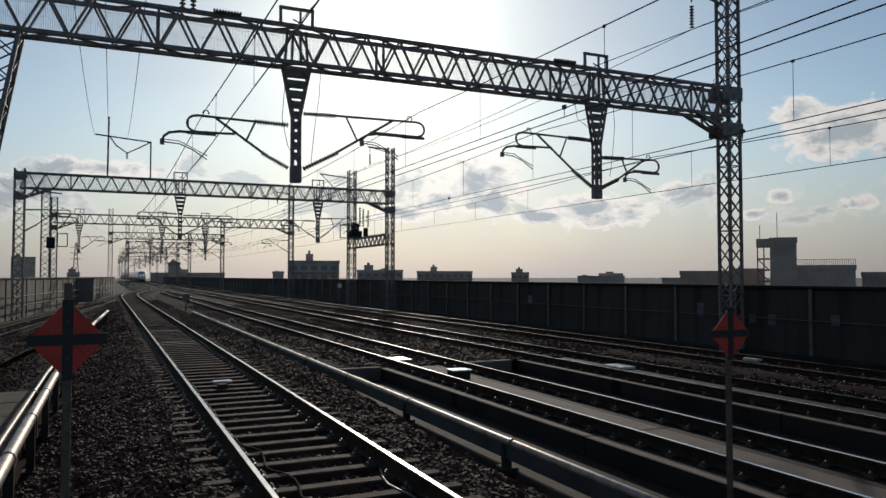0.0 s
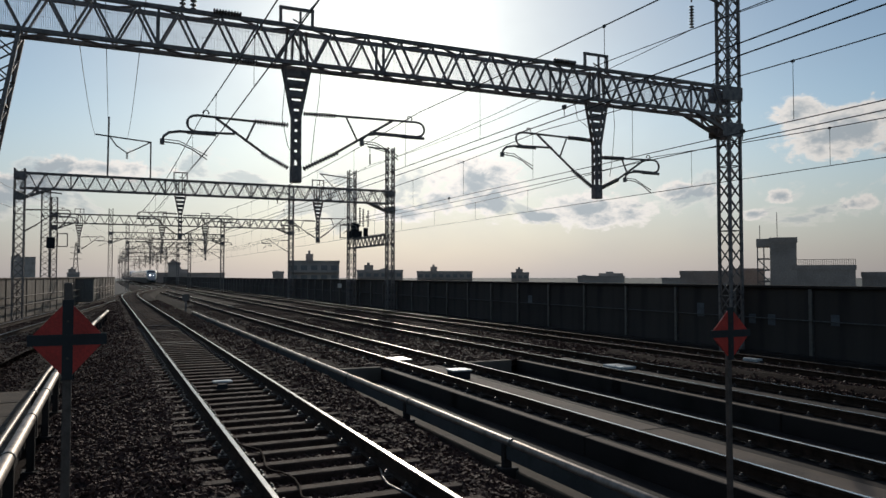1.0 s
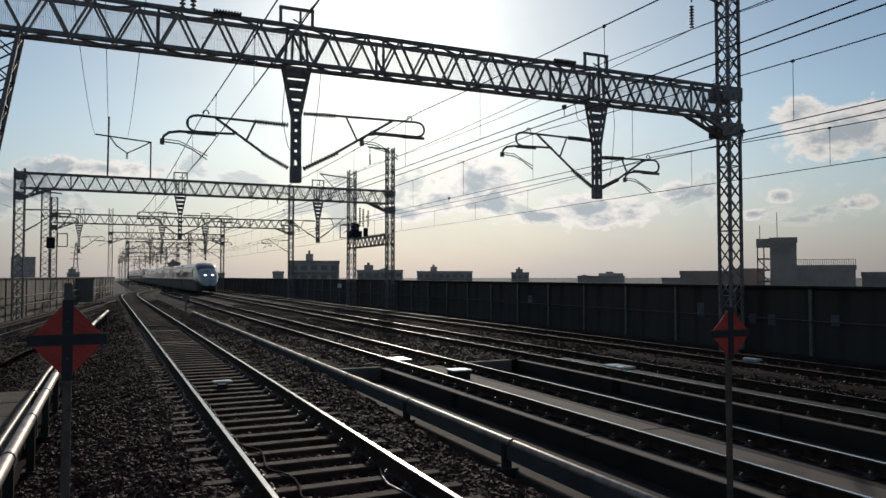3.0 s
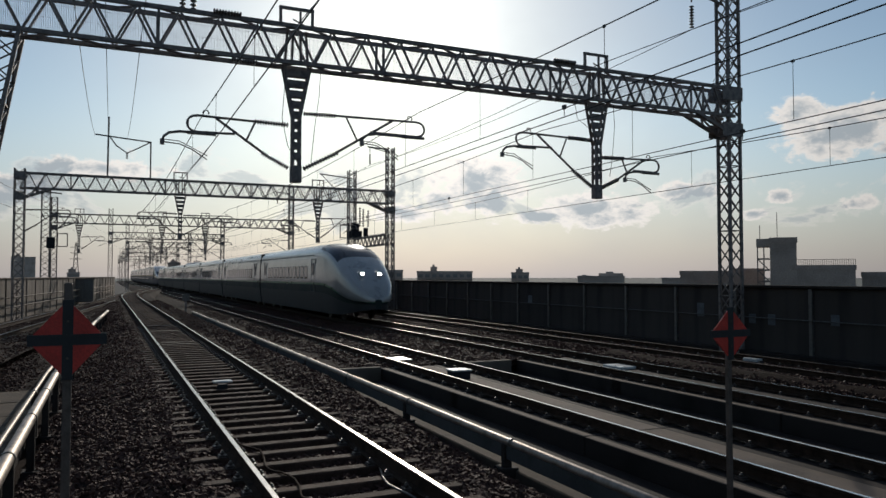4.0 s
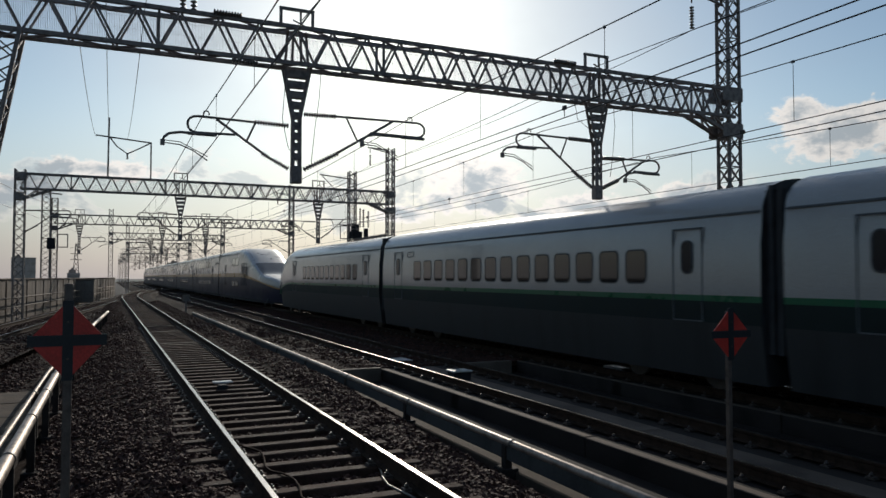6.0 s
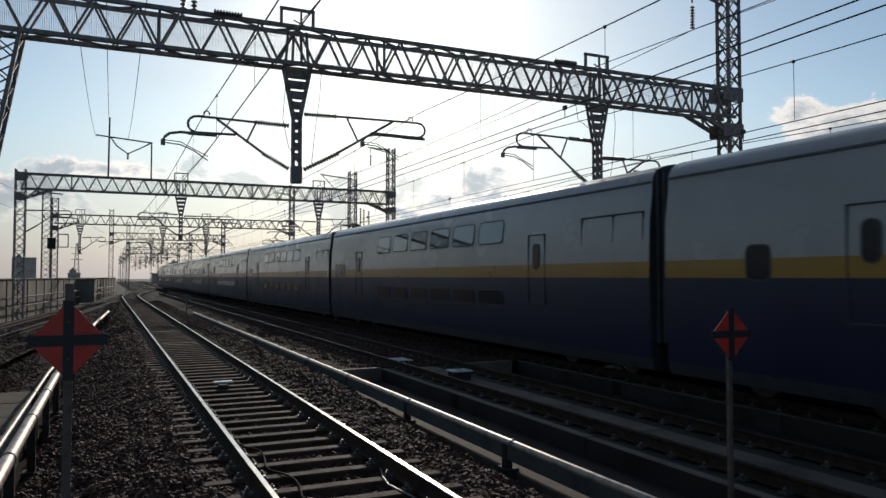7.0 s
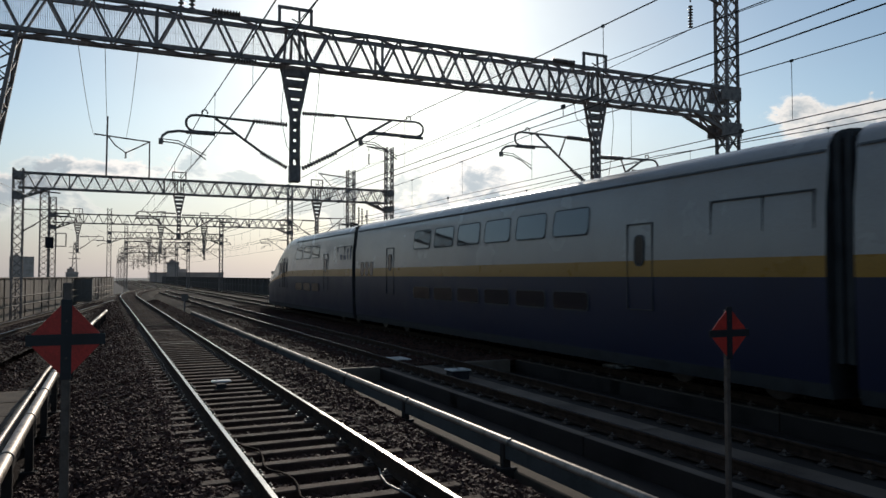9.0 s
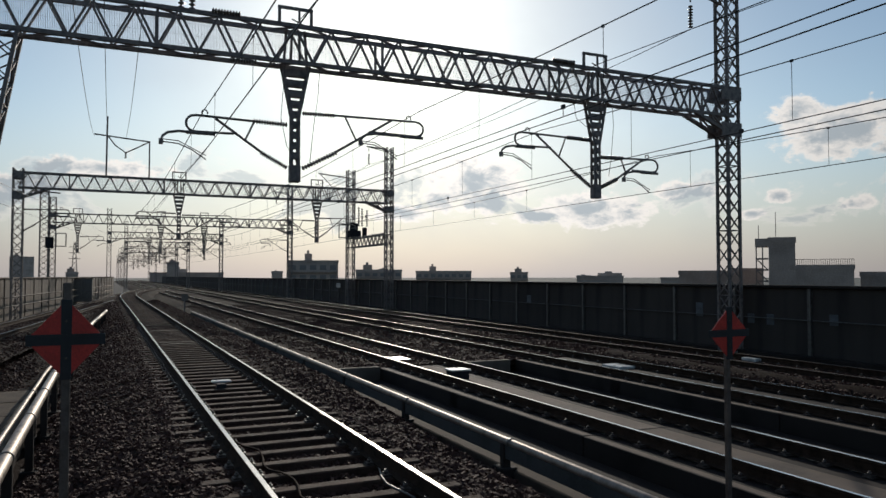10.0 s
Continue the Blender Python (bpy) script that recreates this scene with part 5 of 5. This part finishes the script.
    for z in (17, 22, 27):
        bm = B()
        bar(bm, (x - 4.5, y, z), (x + 4.5, y, z), 0.4, 0.4)
        part("crossarm", bm, M_STEEL, p)


build_gantries()
build_mast_extras()
build_wires()
build_sign(-0.22, 5.42, 1.885, "red diamond sign with black cross on post beside siding", -0.5, 0.232, 0.14)
build_sign(5.66, 5.5, 1.73, "red diamond sign with black cross on post between tracks", -0.43)
build_pipe("shiny grey insulated pipe on low stands between the tracks", [(4.42, -2.72, 0.315), (4.42, 8, 0.315), (4.42, 43.0, 0.315)], 0.047, True, -0.05, 3.23)
build_pipe("fat shiny grey pipe on stands beside the walkway", [(-0.95, -6.0, 0.42), (-0.89, 9, 0.42), (-0.84, 16, 0.42), (-0.42, 32, 0.42), (0.12, 43.5, 0.42)], 0.07, False, -0.35)
build_pipe("thin grey pipe running beside the fat pipe", [(-1.11, -6.0, 0.44), (-1.05, 9, 0.44), (-1.0, 16, 0.44), (-0.6, 31, 0.44)], 0.03, False, -0.35, 4.7)
base = B()
box(base, 4.48, 4.78, -4, 43, -0.5, -0.02, bev=0.015)
tagged(part("pipe_kerb", base, M_LID), "brown concrete kerb under the pipe beside ballast", "kerb", kind="structure")
build_walkway()
build_small()
build_town()
build_trains()


# ---------- loose ballast stones ----------
def scatter(name, count, place, size, label):
    """Many angular stones, joined as one heap of stuff."""
    rng = np.random.RandomState(7)
    shapes = []
    for k in range(6):
        v = rng.normal(size=(8, 3))
        c = np.array([[sx, sy, sz] for sx in (-1, 1) for sy in (-1, 1) for sz in (-1, 1)], float)
        c += v * 0.28
        shapes.append(c * np.array([1.0, 0.75, 0.55]))
    quad = np.array([(0, 1, 3, 2), (4, 6, 7, 5), (0, 4, 5, 1), (2, 3, 7, 6), (0, 2, 6, 4), (1, 5, 7, 3)])
    verts, faces = [], []
    for i in range(count):
        x, y, z = place(rng)
        a, b2, c2 = rng.uniform(0, 6.28), rng.uniform(-0.6, 0.6), rng.uniform(-0.6, 0.6)
        m = np.array(Euler((b2, c2, a)).to_matrix())
        s = rng.uniform(0.55, 1.25) * size
        verts.append(shapes[i % 6] @ m.T * s + np.array([x, y, z]))
        faces.append(quad + 8 * i)
    me = bpy.data.meshes.new(name)
    me.from_pydata(np.concatenate(verts).tolist(), [], np.concatenate(faces).tolist())
    me.materials.append(M_STONE)
    tagged(new(name, me), label, "ballast", kind="stuff")


def profile_z(x):
    for (xa, za), (xb, zb) in zip(BED_A, BED_A[1:]):
        if xa <= x <= xb:
            return za + (zb - za) * (x - xa) / (xb - xa)
    return -0.5


def stone_a(rng):
    while True:
        y = -7 + 11.5 * rng.uniform() if rng.uniform() < 0.15 else 4.5 + 22 * rng.uniform() ** 1.6
        x = rng.uniform(-0.95, 5.0)
        return x, y, profile_z(x) + pipe_heap(x, y) + 0.05 * noise.noise((x * 2.3, y * 2.3, 0.3)) + rng.uniform(-0.01, 0.02)


def stone_d(rng):
    y = 5 + 18 * rng.uniform()
    x = rng.uniform(14.1, 18.0)
    return x, y, -0.2 + 0.16 * max(0.0, 1.0 - abs(x - 14.7) / 0.6) + rng.uniform(-0.01, 0.03)


def stone_far(rng):
    y = 24 + 45 * rng.uniform() ** 1.3
    x = rng.uniform(-0.9, 4.9)
    return x, y, profile_z(x) + pipe_heap(x, y) + 0.05 * noise.noise((x * 2.3, y * 2.3, 0.3)) + rng.uniform(-0.01, 0.025)


def stone_main(rng):
    while True:
        y = SLAB_END + 45 * rng.uniform() ** 1.4
        x = rng.uniform(4.9, 18.0)
        return x, y, -0.2 + 0.05 * noise.noise((x * 2.3, y * 2.3, 0.3)) + rng.uniform(-0.01, 0.03) - (0.3 * max(0.0, 6.2 - x) / 1.3)


def stone_west(rng):
    y = 12 + 60 * rng.uniform() ** 1.2
    u = rng.uniform(-2.2, 2.2)
    return track_e_x(y) + u, y, -0.1 - 0.17 * max(0.0, abs(u) - 1.0) + rng.uniform(-0.01, 0.03)


def stone_verge(rng):
    y = 10 + 40 * rng.uniform() ** 1.2
    x = rng.uniform(-4.2, -0.9)
    return x, y, -0.54 + rng.uniform(-0.01, 0.03)


scatter("western_ballast", 14000, stone_west, 0.036, "dark brown ballast stones along the western track")
scatter("verge_ballast", 12000, stone_verge, 0.034, "dark loose gravel on the verge beside the walkway")
scatter("far_siding_ballast", 26000, stone_far, 0.034, "dark brown ballast stones further along the siding")
scatter("main_ballast", 36000, stone_main, 0.034, "dark brown ballast stones between the main tracks")
scatter("siding_ballast", 72000, stone_a, 0.026, "dark brown angular ballast stones along the siding")
scatter("outer_ballast", 15000, stone_d, 0.03, "dark grey ballast stones beside the outer track")


def motions():
    for car, off in CARS:
        walk(car, [(0.5 * i, pose(TRACK_C, y + off, 0.0)) for i, y in enumerate(HEAD)])


motions()
